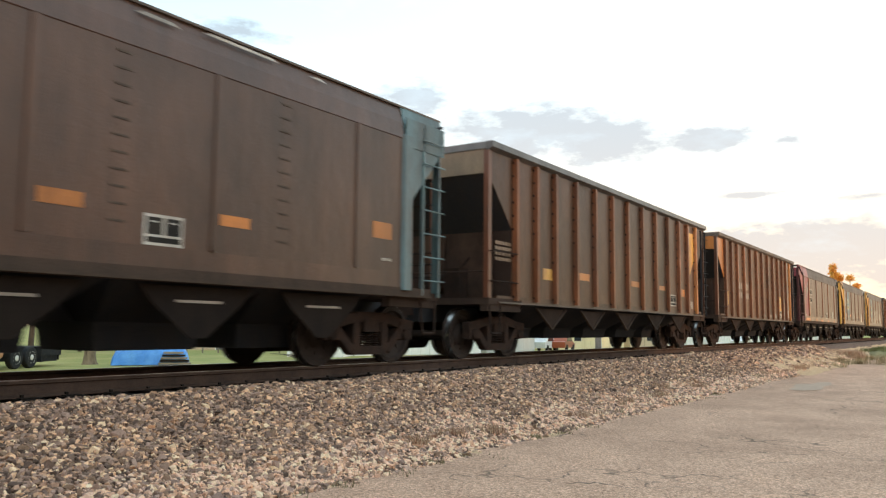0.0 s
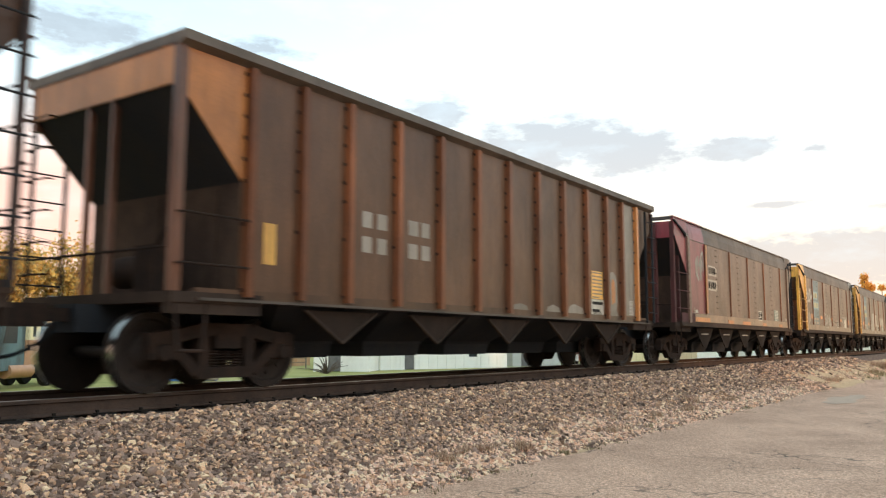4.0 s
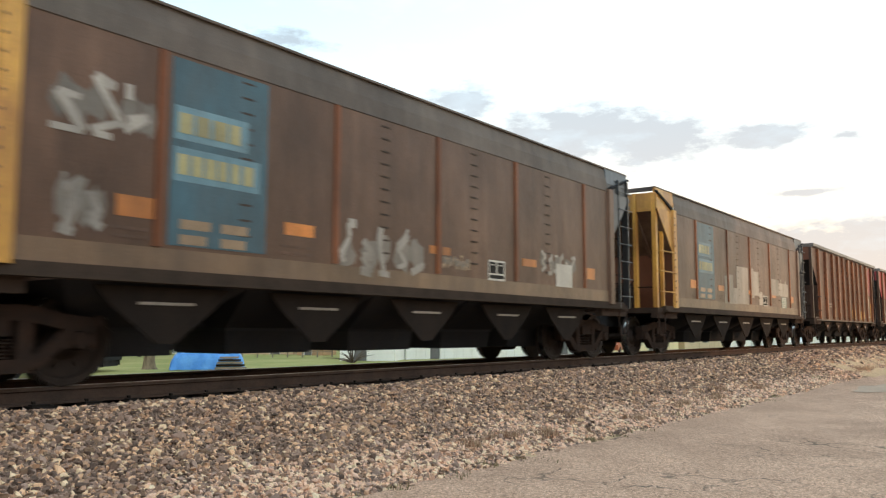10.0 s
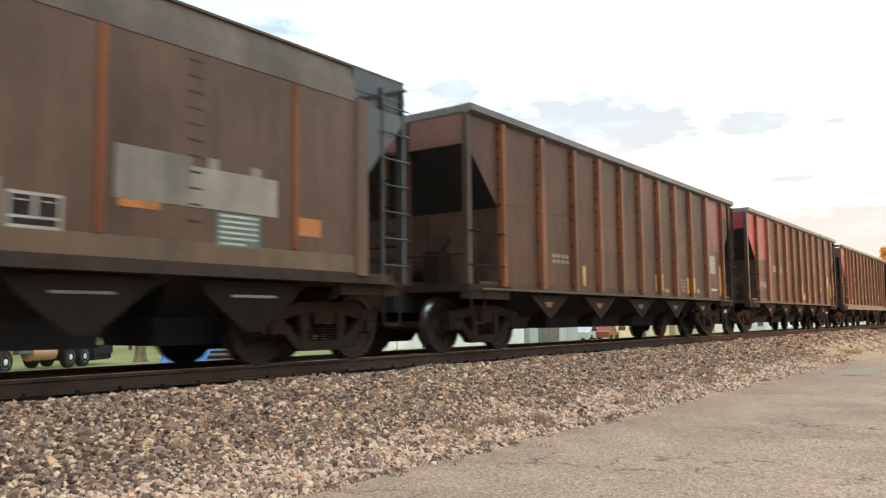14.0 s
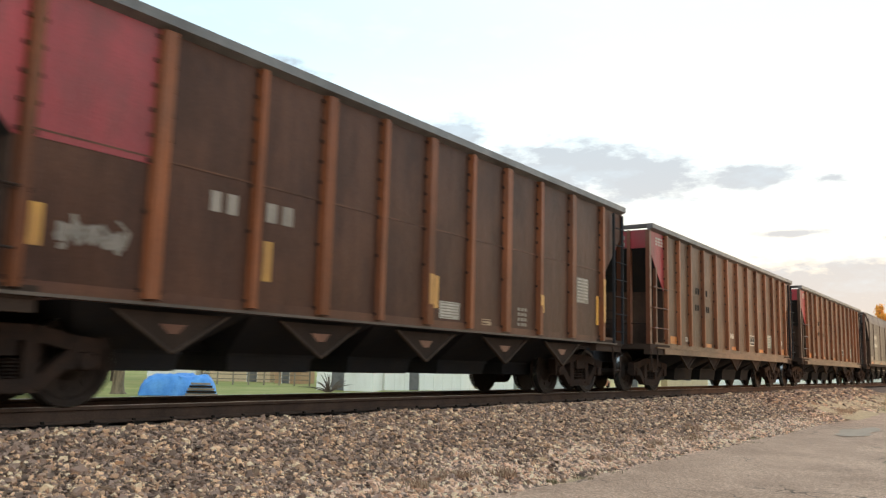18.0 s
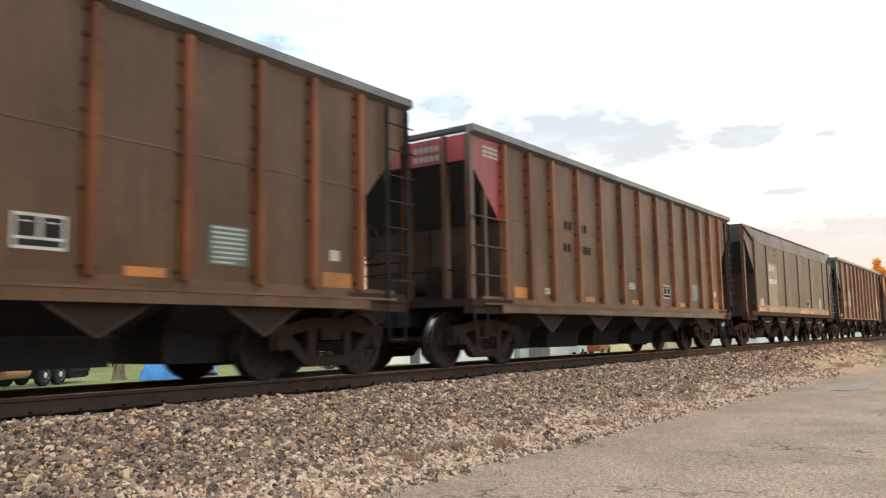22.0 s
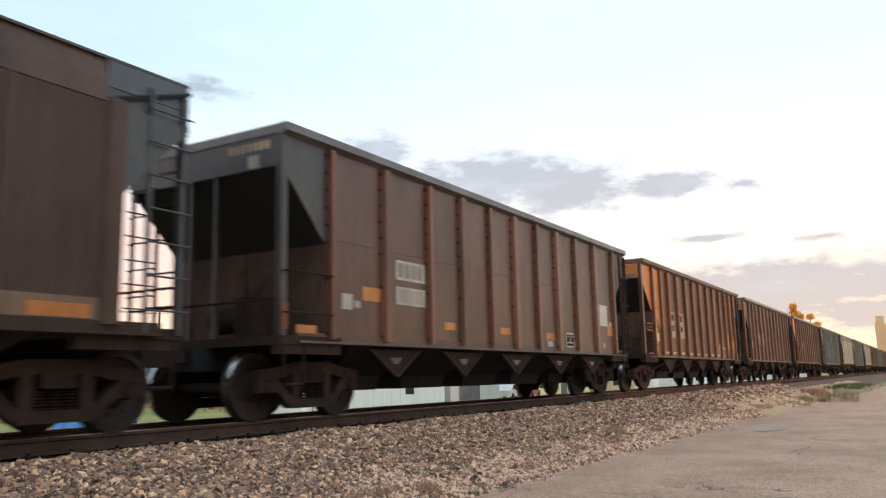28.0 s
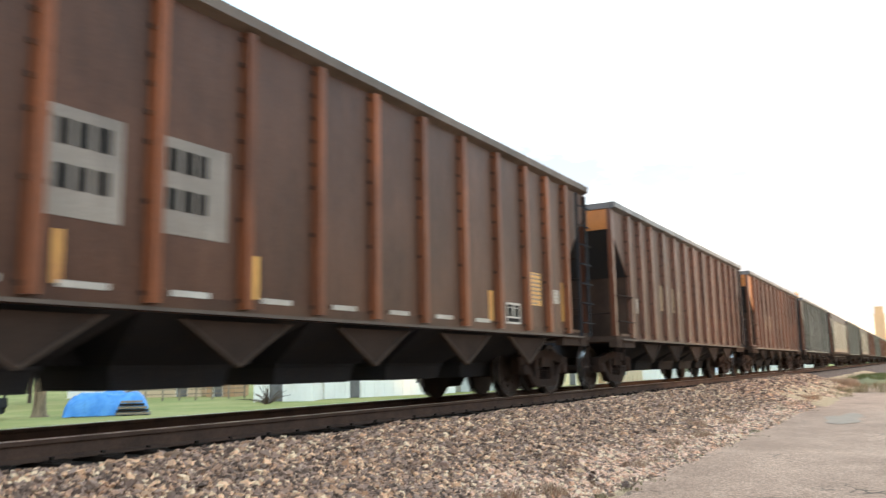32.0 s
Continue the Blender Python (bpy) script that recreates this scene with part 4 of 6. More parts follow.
    for i, x in enumerate(GUSSETS):
        # hopper bin narrowing to its door; the first and last leave room for the truck
        outer = i in (0, 4)
        low = 0.27 if smooth else 0.25 if skirt else 0.36

        def bin_geo():
            rings = [(-1.085, 1.085, 1.40, 1.04), (-0.56 if outer else -0.74, 0.74, 0.58, 0.58), (-0.54 if outer else -0.70, 0.70, 0.54, low)]
            g = Geo()
            v = [q for a, b, w, z in rings for q in ((a, -w, z), (b, -w, z), (b, w, z), (a, w, z))]
            f = [(k + m, k + 4 + m, k + 4 + (m + 1) % 4, k + (m + 1) % 4) for k in (0, 4) for m in range(4)]
            return g.add(v, f + [(0, 1, 2, 3), (11, 10, 9, 8)])
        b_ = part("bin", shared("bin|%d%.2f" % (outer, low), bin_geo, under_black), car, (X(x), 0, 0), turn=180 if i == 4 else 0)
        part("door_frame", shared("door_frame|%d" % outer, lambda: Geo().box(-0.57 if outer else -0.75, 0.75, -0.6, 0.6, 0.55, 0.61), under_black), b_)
    for x in GUSSETS:
        def gusset_geo():
            g = Geo().prism([(-0.7, 0.98), (0.0, 0.56), (0.7, 0.98)], -0.01, 0.01)
            g.beam((-0.7, -0.02, 0.98), (0.0, -0.02, 0.56), 0.05, 0.025).beam((0.0, -0.02, 0.56), (0.7, -0.02, 0.98), 0.05, 0.025)
            return g

        def pan_geo():
            g = Geo().prism([(-0.80, 1.0), (-0.62, 0.8), (-0.12, 0.42), (0.12, 0.42), (0.62, 0.8), (0.80, 1.0)], -0.01, 0.01)
            return g
        for s in (-1, 1):
            if smooth:
                gp = part("gusset", shared("pan", pan_geo, pan_brown), car, (X(x), s * 1.43, 0), turn=0 if s < 0 else 180)
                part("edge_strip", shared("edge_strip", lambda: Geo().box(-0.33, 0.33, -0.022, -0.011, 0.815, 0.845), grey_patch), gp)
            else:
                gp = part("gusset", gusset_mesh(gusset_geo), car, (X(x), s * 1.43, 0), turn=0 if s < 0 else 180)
                if rusty:
                    part("rust_patch", shared("rust_patch", lambda: Geo().prism([(-0.17, 0.86), (-0.05, 0.76), (0.06, 0.76), (0.17, 0.86)], -0.016, -0.012), rust_dark), gp)
    for k in (-1, 1):
        truck(car, k * TRUCK_X)
    return car


# ---- the train, car by car ----
YR, YS = 1.502, 1.577


def signs(car, y, mat, spots, name="sticker", label=""):
    """Flat signs on the near side, each from x0 to x1 along the car and z0 to z1 high."""
    for x0, x1, z0, z1 in spots:
        mark(car, name, x0, x1, z0, z1, mat, -y, label)


def boxed_stencil(car, x, z, y):
    """White outlined square with two dark blocks: the maintenance stencil."""
    a = x - HALF
    p = piece("stencil", Geo().box(a - 0.25, a + 0.25, -y - 0.003, -y, z - 0.16, z + 0.17), black_ink, car, "black boxed stencil with white outline")
    g = Geo()
    for x0, x1, z0, z1 in ((-0.25, 0.25, 0.14, 0.17), (-0.25, 0.25, -0.16, -0.13), (-0.25, -0.22, -0.16, 0.17), (0.22, 0.25, -0.16, 0.17), (-0.02, 0.02, -0.05, 0.14), (-0.25, 0.25, -0.07, -0.045), (-0.17, -0.08, 0.085, 0.1), (0.07, 0.17, 0.085, 0.1)):
        g.box(a + x0, a + x1, -y - 0.006, -y - 0.003, z + z0, z + z1)
    piece("outline", g, white_paint, p)


def lined_plate(car, x0, x1, z0, z1, y, plate, ink, rows=6, label=""):
    p = mark(car, "placard", x0, x1, z0, z1, plate, -y, label)
    w, h = x1 - x0, z1 - z0
    g = Geo()
    for r in range(rows):
        zz = z0 + h * (r + 0.5) / rows
        g.box(x0 + w * 0.07 - HALF, x1 - w * (0.07 if r else 0.35) - HALF, -y - 0.008, -y - 0.004, zz - h * 0.2 / rows, zz + h * 0.2 / rows)
    piece("lettering", g, ink, p)["kind"] = "stuff"


def scrawl(car, x0, x1, z0, z1, y, mat, seed):
    """Half washed-off sprayed writing: slanted strokes with ragged ends over a thin cloudy ground."""
    rng = random.Random(seed)
    w, h = x1 - x0, z1 - z0
    g = Geo()
    for k in range(5):
        cx, cz = x0 + w * (k + rng.uniform(0.2, 0.8)) / 5, z0 + h * rng.uniform(0.3, 0.6)
        ring = []
        for i in range(11):
            a, r = i * math.tau / 11, rng.uniform(0.55, 1.0)
            ring.append((cx + w * 0.13 * r * math.cos(a) - HALF, cz + h * 0.42 * r * math.sin(a)))
        g.prism(ring, -y - 0.002 - 0.0003 * k, -y)
    piece("graffiti_ground", g, spray_haze, car, "thin cloudy smear of old spray paint")["kind"] = "stuff"
    g = Geo()
    letters = max(2, int(w / (h * 0.5)))
    for c in range(letters):
        left, wide, lean = x0 + w * c / letters, w / letters, rng.uniform(0.0, 0.3) * h
        pts = [(left + wide * rng.uniform(0.05, 0.3), z0 + h * rng.uniform(0.0, 0.2))]
        for k in range(rng.randint(4, 6)):
            u = (0.75, 0.15)[k % 2] if rng.random() < 0.6 else rng.random()
            v = min(1.0, max(0.0, (k + 1) / 5 + rng.uniform(-0.45, 0.35)))
            pts.append((left + wide * u + lean * v * 0.5, z0 + h * v))
        for p, q in zip(pts, pts[1:]):
            if rng.random() < 0.18:
                continue
            d = rng.uniform(0.0, 0.0008)
            g.beam((p[0] - HALF, -y - 0.0045 - d, p[1]), (q[0] - HALF, -y - 0.0045 - d, q[1]), 0.003, rng.uniform(0.045, 0.12) * min(1.0, h * 1.6))
    piece("graffiti", g, mat, car, "faded sprayed graffiti strokes")["kind"] = "stuff"


def front_marks(car, mat, rows=((3.62, 3.72), (3.46, 3.56)), y0=-0.9, y1=-0.34, n=5):
    """Lettering bars on the end sheet."""
    g = Geo()
    for i, (z0, z1) in enumerate(rows):
        k = Geo()
        glyph_row(k, y0, y1, z0, z1, n, i)
        g.add([(-HALF + 0.016 + b, a, z) for a, b, z in k.v], k.f)
    piece("lettering", g, mat, car, "worn lettering reduced to bars")["kind"] = "stuff"


def car_a():
    c = hopper_car("dark brown smooth-sided coal hopper car with teal end ladder", True, dark_brown, dark_brown, dark_brown, dark_brown, strip_grey, ladder=teal_paint, last_post=teal_paint)
    for x0, x1, z0, z1 in ((7.0, 7.9, 3.88, 3.91), (8.3, 8.9, 3.84, 3.865), (9.2, 10.4, 3.885, 3.905), (11.0, 11.3, 3.86, 3.88)):
        piece("scuff", Geo().prism([(x0 - HALF, z0), (x1 - HALF, z0 - 0.01), (x1 - HALF - 0.1, z1), (x0 - HALF + 0.15, z1 + 0.01)], -1.56, -1.553), white_paint, c, "paint rubbed bare")
    piece("corner_cap", Geo().box(HALF - 1.05, HALF + 0.02, -1.59, -1.583, 3.35, 3.8), teal_paint, c, "teal painted corner")
    signs(c, YS, orange_paint, [(7.36, 7.82, 1.69, 1.84), (9.53, 9.99, 1.71, 1.84), (12.36, 12.81, 1.86, 2.1), (4.2, 4.65, 1.69, 1.84)])
    boxed_stencil(c, 8.77, 1.56, YS)
    bars(c, 12.57, 12.82, 1.53, 1.59, 3, white_paint, -YS)
    return c


def car_b():
    c = hopper_car("rust-brown ribbed coal hopper car with orange rear post and cream end", False, umber, tan_paint, umber, rust_post, last_post=orange_paint, seam=False, strut=False)
    signs(c, YR, orange_paint, [(3.98, 4.67, 1.66, 1.82), (7.38, 7.96, 1.68, 1.82), (9.61, 10.11, 1.69, 1.81), (11.53, 11.97, 1.58, 1.8)])
    signs(c, YR, yellow_paint, [(2.28, 2.7, 1.57, 1.8)])
    g = Geo().prism([(12.3 - HALF, 2.0), (13.0 - HALF, 2.75), (13.0 - HALF, 3.6), (12.3 - HALF, 3.6)], -YR - 0.004, -YR)
    piece("painted_panel", g, yellow_paint, c, "faded yellow painted panel")
    boxed_stencil(c, 10.85, 1.43, YR)
    lined_plate(c, 12.6, 12.85, 1.24, 1.46, YR, white_paint, grey_patch, 3)
    bars(c, 0.3, 0.92, 1.8, 2.2, 5, sill_dust, -YR, 4)
    return c


def car_c():
    c = hopper_car("rust-brown ribbed coal hopper car with orange front end", False, russet, orange_paint, orange_paint, rust_post, strip_grey, last_post=orange_paint, seam=False, strut=False, brake=True)
    for x0, x1 in ((3.1, 3.75), (4.15, 4.8)):
        bars(c, x0, x1, 1.75, 2.45, 2, grey_patch, -YR, 2, "faded lettering as pale bars")
    lined_plate(c, 10.58, 11.15, 1.51, 2.11, YR, yellow_paint, tan_paint, 8, "yellow placard with lines of print")
    lined_plate(c, 10.56, 11.19, 1.18, 1.5, YR, white_paint, black_ink, 2, "white placard with dark blocks")
    signs(c, YR, grey_patch, [(12.32, 13.0, 1.2, 3.8)], "patch", "worn grey patch")

    def arch(x0, x1, z0, z1, y, mat, label):
        r, m_ = (x1 - x0) / 2, (x0 + x1) / 2 - HALF
        out = [(m_ - r * 0.8, z0), (m_ + r * 0.75, z0 + 0.05), (m_ + r, z0 + 0.3)] + [(m_ + r * math.cos(k * math.pi / 8), z1 - 0.3 + 0.3 * math.sin(k * math.pi / 8)) for k in range(9)] + [(m_ - r * 0.9, z0 + 0.3)]
        piece("patch", Geo().prism(out, -y - 0.004, -y), mat, c, label)
    arch(11.46, 11.95, 1.22, 2.16, YR, grey_patch, "arched pale rubbed patch")
    arch(11.62, 11.84, 1.42, 2.0, YR + 0.005, orange_paint, "rust-orange core of the rubbed patch")
    for x0, x1, h in ((9.42, 10.18, 0.17), (10.6, 11.1, 0.1), (11.5, 11.98, 0.12), (8.5, 9.1, 0.12), (7.2, 7.8, 0.1)):
        out = [(x0 - HALF, ZS + 0.14), (x1 - HALF, ZS + 0.14), (x1 - HALF - 0.06, ZS + 0.16 + h * 0.6), (x0 - HALF + 0.3, ZS + 0.16 + h), (x0 - HALF + 0.08, ZS + 0.15 + h * 0.7)]
        piece("wear_mark", Geo().prism(out, -YR - 0.004, -YR), spray_haze, c, "pale dust scuff above the sill")
    lined_plate(c, 12.65, 12.88, 1.22, 1.55, YR + 0.005, white_paint, grey_patch, 4)
    signs(c, YR, yellow_paint, [(1.3, 1.5, 1.5, 2.0)])
    return c


def car_d():
    c = hopper_car("grey-brown smooth-sided coal hopper car with maroon front end", True, grey_brown, maroon_paint, maroon_paint, rust_post, strip_grey, first_post=soot_rust, cage=maroon_rust, caged=True, brake=True)
    mark(c, "sill_patch", 0.36, 1.5, ZS + 0.1, ZS + 0.36, maroon_rust, -YS - 0.006, "dark maroon sill end")
    mark(c, "painted_panel", 1.16, 2.48, ZS + 0.37, 3.44, maroon_paint, -YS, "maroon painted first panel")
    g = Geo().slab([(-YS - 0.012, 3.46), (-YS + 0.018, 3.69), (-YS + 0.075, 3.95), (-YS + 0.09, 3.945), (-YS + 0.02, 3.68)], 1.12 - HALF, 2.5 - HALF)
    piece("roof_panel", g, maroon_paint, c)
    piece("roof_panel", Geo().box(-HALF, 2.5 - HALF, -YS + 0.03, -YS + 0.14, 3.95, 3.984), maroon_paint, c)
    mark(c, "stripe", 2.47, 2.61, ZS + 0.4, 3.42, orange_paint, -YS - 0.047, "orange painted seam post")
    for x0, x1, z0, z1 in ((2.82, 3.65, 2.56, 2.86), (2.78, 3.67, 2.12, 2.44)):
        mark(c, "patch", x0, x1, z0, z1, grey_patch, -YS)
        bars(c, x0 + 0.05, x1 - 0.05, z0, z1, 4, black_ink, -YS - 0.004, 1)
    scrawl(c, 1.65, 2.4, 2.35, 3.2, YS + 0.004, spray_white, 3)
    signs(c, YS + 0.004, orange_paint, [(1.5, 2.86, 1.16, 1.3), (4.75, 5.36, 1.15, 1.28), (6.44, 7.41, 1.15, 1.28), (9.1, 9.63, 1.15, 1.28), (11.6, 12.1, 1.15, 1.28)], "sill_mark")
    boxed_stencil(c, 8.8, 1.52, YS)
    lined_plate(c, 10.87, 11.51, 1.4, 1.8, YS, plate_teal, white_paint, 7)
    lined_plate(c, 1.33, 1.5, 1.4, 1.55, YS + 0.004, tan_paint, maroon_paint, 2)
    signs(c, YS + 0.004, white_paint, [(1.53, 1.73, 1.42, 1.5), (12.7, 12.9, 1.42, 1.53)])
    bars(c, 6.55, 6.85, 1.4, 1.5, 3, green_grey, -YS, 2)
    front_marks(c, grey_patch)
    return c


def car_e(patched=False):
    c = hopper_car("grey-brown smooth-sided hopper car, yellow front end, blue panel", True, grey_brown, yellow_paint, yellow_paint, rust_post, strip_grey, first_post=yellow_paint, ladder=slate_paint, cage=yellow_paint, lining=rust_dark, caged=True, brake=True)
    if patched:
        c["label"] = "smooth-sided hopper car with yellow end and grey overpaint"
    mark(c, "painted_panel", 2.66, 3.95, ZS + 0.4, 3.42, blue_paint, -YS, "blue painted panel with worn lettering")
    ink = letter_yellow
    for z0, z1, n in ((2.58, 2.88, 4), (2.14, 2.44, 6)):
        mark(c, "plate", 2.7, 3.3 + 0.09 * n, z0 - 0.03, z1 + 0.03, plate_blue, -YS - 0.003, "pale blue lettering band")
        bars(c, 2.75, 3.3 + 0.08 * n, z0 - 0.02, z1 + 0.02, n, ink, -YS - 0.008, 1, "worn yellowish lettering as bars")
    bars(c, 2.8, 3.85, 1.42, 1.74, 2, tan_paint, -YS - 0.004, 2)
    signs(c, YS, orange_paint, [(4.24, 4.72, 1.69, 1.84), (7.05, 7.2, 1.69, 1.81), (7.36, 7.55, 1.69, 1.81), (9.65, 10.12, 1.68, 1.81), (12.03, 12.43, 1.58, 1.8), (2.08, 2.5, 1.67, 1.88)])
    boxed_stencil(c, 8.84, 1.54, YS)
    for z in (1.45, 1.53):
        bars(c, 4.2, 4.75, z, z + 0.05, 3, dark_brown, -YS)
        bars(c, 2.05, 2.5, z, z + 0.05, 3, dark_brown, -YS)
    if patched:
        signs(c, YS + 0.002, grey_patch, [(4.77, 5.02, 1.36, 2.13), (5.18, 5.55, 1.36, 2.19), (5.55, 5.88, 1.36, 1.82), (5.88, 7.02, 1.38, 2.48), (7.38, 7.62, 1.6, 2.5), (7.62, 8.14, 1.68, 2.42), (8.14, 8.52, 1.4, 1.81), (9.6, 10.5, 1.76, 2.3), (10.5, 11.7, 1.76, 2.2), (10.7, 10.85, 2.2, 2.32), (11.3, 11.45, 2.2, 2.3)], "patch", "grey patch of overpaint")
        lined_plate(c, 10.83, 11.45, 1.37, 1.74, YS, plate_teal, white_paint, 6)
    else:
        scrawl(c, 1.37, 2.45, 2.42, 2.99, YS, spray_white, 5)
        scrawl(c, 1.45, 2.0, 1.46, 2.01, YS, spray_white, 6)
        scrawl(c, 5.16, 6.95, 1.32, 1.95, YS, spray_white, 7)
        scrawl(c, 7.35, 8.1, 1.5, 1.7, YS, tan_paint, 17)
        scrawl(c, 10.29, 11.6, 1.6, 2.0, YS, spray_white, 8)
        mark(c, "placard", 10.83, 11.46, 1.38, 1.8, white_paint, -YS - 0.004, "white placard")
    front_marks(c, tan_paint)
    return c


def car_g():
    c = hopper_car("weathered brown ribbed coal hopper car with red rear panel", False, brown, rust_dark, brown, rust_post, zt=4.04, wide=(1, 3, 5, 7, 9), ribs=WIDE_RIBS, rusty=True, strut=False, cage=sooty)
    mark(c, "painted_panel", 11.84, 13.0, 2.43, 3.8, red_paint, -YR, "faded red painted panel")
    mark(c, "painted_panel", 13.18, 14.05, 3.45, 3.8, red_paint, -YR)
    lined_plate(c, 11.97, 12.5, 1.78, 2.28, YR, white_paint, grey_patch, 8)
    signs(c, YR + 0.088, yellow_paint, [(10.38, 10.5, 1.2, 1.6), (8.12, 8.24, 1.2, 1.6)])
    signs(c, YR, yellow_paint, [(10.13, 10.28, 1.15, 1.58), (7.93, 8.04, 1.15, 1.58), (12.83, 12.98, 1.16, 2.02), (4.1, 4.22, 1.2, 1.6)])
    signs(c, YR, tan_paint, [(8.57, 8.84, 1.16, 1.26), (10.89, 11.1, 1.21, 1.31)])
    bars(c, 9.69, 10.05, 1.21, 1.55, 3, grey_patch, -YR, 4)
    bars(c, 2.85, 3.55, 1.58, 1.79, 4, grey_patch, -YR, 2)
    signs(c, YR, white_paint, [(12.1, 12.6, 1.3, 1.36)])
    return c


def car_h():
    c = hopper_car("tall weathered brown ribbed coal hopper car with red corner", False, brown, red_paint, red_paint, rust_post, zt=4.06, wide=(1, 3, 5, 7, 9), ribs=WIDE_RIBS, rusty=True, brake=True, strut=False, cage=sooty)
    mark(c, "painted_panel", 1.14, 2.32, 2.46, 3.9, red_paint, -YR, "faded red painted panel")
    signs(c, YR, yellow_paint, [(1.15, 1.28, 1.48, 1.87), (3.88, 4.02, 1.42, 1.89), (7.22, 7.36, 1.35, 1.84), (10.52, 10.66, 1.5, 1.81), (12.88, 13.0, 1.4, 2.0)])
    signs(c, YR + 0.088, yellow_paint, [(13.06, 13.16, 1.46, 2.36), (10.38, 10.47, 1.62, 1.81), (7.02, 7.12, 1.39, 1.84)])
    lined_plate(c, 7.4, 7.92, 1.21, 1.47, YR, white_paint, grey_patch, 6)
    lined_plate(c, 11.98, 12.5, 1.8, 2.3, YR, grey_patch, white_paint, 8)
    lined_plate(c, 8.57, 8.85, 1.17, 1.27, YR, tan_paint, brown, 2)
    bars(c, 9.71, 10.05, 1.2, 1.55, 3, grey_patch, -YR, 4)
    scrawl(c, 1.4, 2.15, 1.5, 1.82, YR, grey_patch, 9)
    for x0, x1 in ((3.1, 3.55), (3.9, 4.4)):
        bars(c, x0, x1, 2.05, 2.41, 2, grey_patch, -YR)
    front_marks(c, grey_patch)
    return c


def car_i(body=drab, seed=1):
    c = hopper_car("grey-brown ribbed coal hopper car with red front end and orange posts" if seed == 1 else "brown ribbed coal hopper car with dark red front end", False, body, red_paint, red_paint, rust_post, cage=rust_dark if seed == 1 else dark_brown, caged=True, brake=True, skirt=True)
    for x0, x1, z0, z1, n in ((3.32, 3.68, 2.52, 2.78, 2), (4.0, 4.36, 2.52, 2.78, 2), (3.28, 3.64, 2.08, 2.33, 2), (4.0, 4.54, 2.08, 2.33, 3)):
        bars(c, x0, x1, z0, z1, n, black_ink, -YR, 1, "worn black lettering as bars")
    signs(c, YR, orange_paint, [(4.17, 4.62, 1.17, 1.27), (6.54, 7.0, 1.17, 1.27), (9.64, 10.1, 1.17, 1.27), (12.4, 12.95, 1.17, 1.36), (1.38, 1.82, 1.17, 1.36)])
    lined_plate(c, 6.42, 6.75, 1.51, 1.65, YR, white_paint, grey_patch, 2)
    lined_plate(c, 2.47, 2.67, 1.27, 1.38, YR, white_paint, grey_patch, 1)
    boxed_stencil(c, 8.78, 1.52, YR)
    lined_plate(c, 10.65, 11.2, 1.35, 1.79, YR, plate_teal, white_paint, 8)
    signs(c, YR, white_paint, [(12.55, 12.72, 1.51, 1.65)])
    bars(c, 3.2, 3.75, 1.3, 1.6, 3, dark_brown, -YR, 3)
    bars(c, 7.3, 7.9, 1.3, 1.6, 3, dark_brown, -YR, 4)
    bars(c, 0.45, 0.95, 3.5, 3.72, 3, white_paint, -YR, 3)
    front_marks(c, grey_patch, n=5)
    return c


def car_k():
    c = hopper_car("sooty dark brown smooth-sided coal hopper car with white lettering bars", True, sooty, black_paint, sooty, sooty, black_paint, cage=soot_rust, ladder=slate_paint, strut=False)
    mark(c, "patch", 2.7, 3.87, 1.4, 2.87, patch_tan, -YS, "grey-brown overpainted patch")
    bars(c, 2.81, 3.59, 2.55, 2.84, 4, white_paint, -YS - 0.005, 1, "white lettering as bars")
    bars(c, 2.75, 3.83, 2.1, 2.37, 7, white_paint, -YS - 0.005, 1, "white lettering as bars")
    signs(c, YS + 0.005, orange_paint, [(1.27, 2.19, 1.16, 1.29), (4.88, 5.35, 1.16, 1.28), (7.08, 7.5, 1.16, 1.28), (9.11, 9.6, 1.17, 1.29), (12.3, 12.95, 1.18, 1.32)], "sill_mark")
    signs(c, YS + 0.005, tan_paint, [(2.66, 4.2, 1.14, 1.32), (7.52, 8.89, 1.15, 1.31)], "sill_patch")
    lined_plate(c, 1.6, 1.91, 1.38, 1.6, YS, white_paint, grey_patch, 3)
    signs(c, YS, red_paint, [(1.92, 2.05, 1.34, 1.45)])
    signs(c, YS, tan_paint, [(1.39, 1.56, 1.38, 1.58)])
    boxed_stencil(c, 8.75, 1.53, YS)
    lined_plate(c, 10.84, 11.42, 1.4, 1.85, YS, blue_paint, white_paint, 7, "blue placard with white lines")
    front_marks(c, grey_patch)
    return c


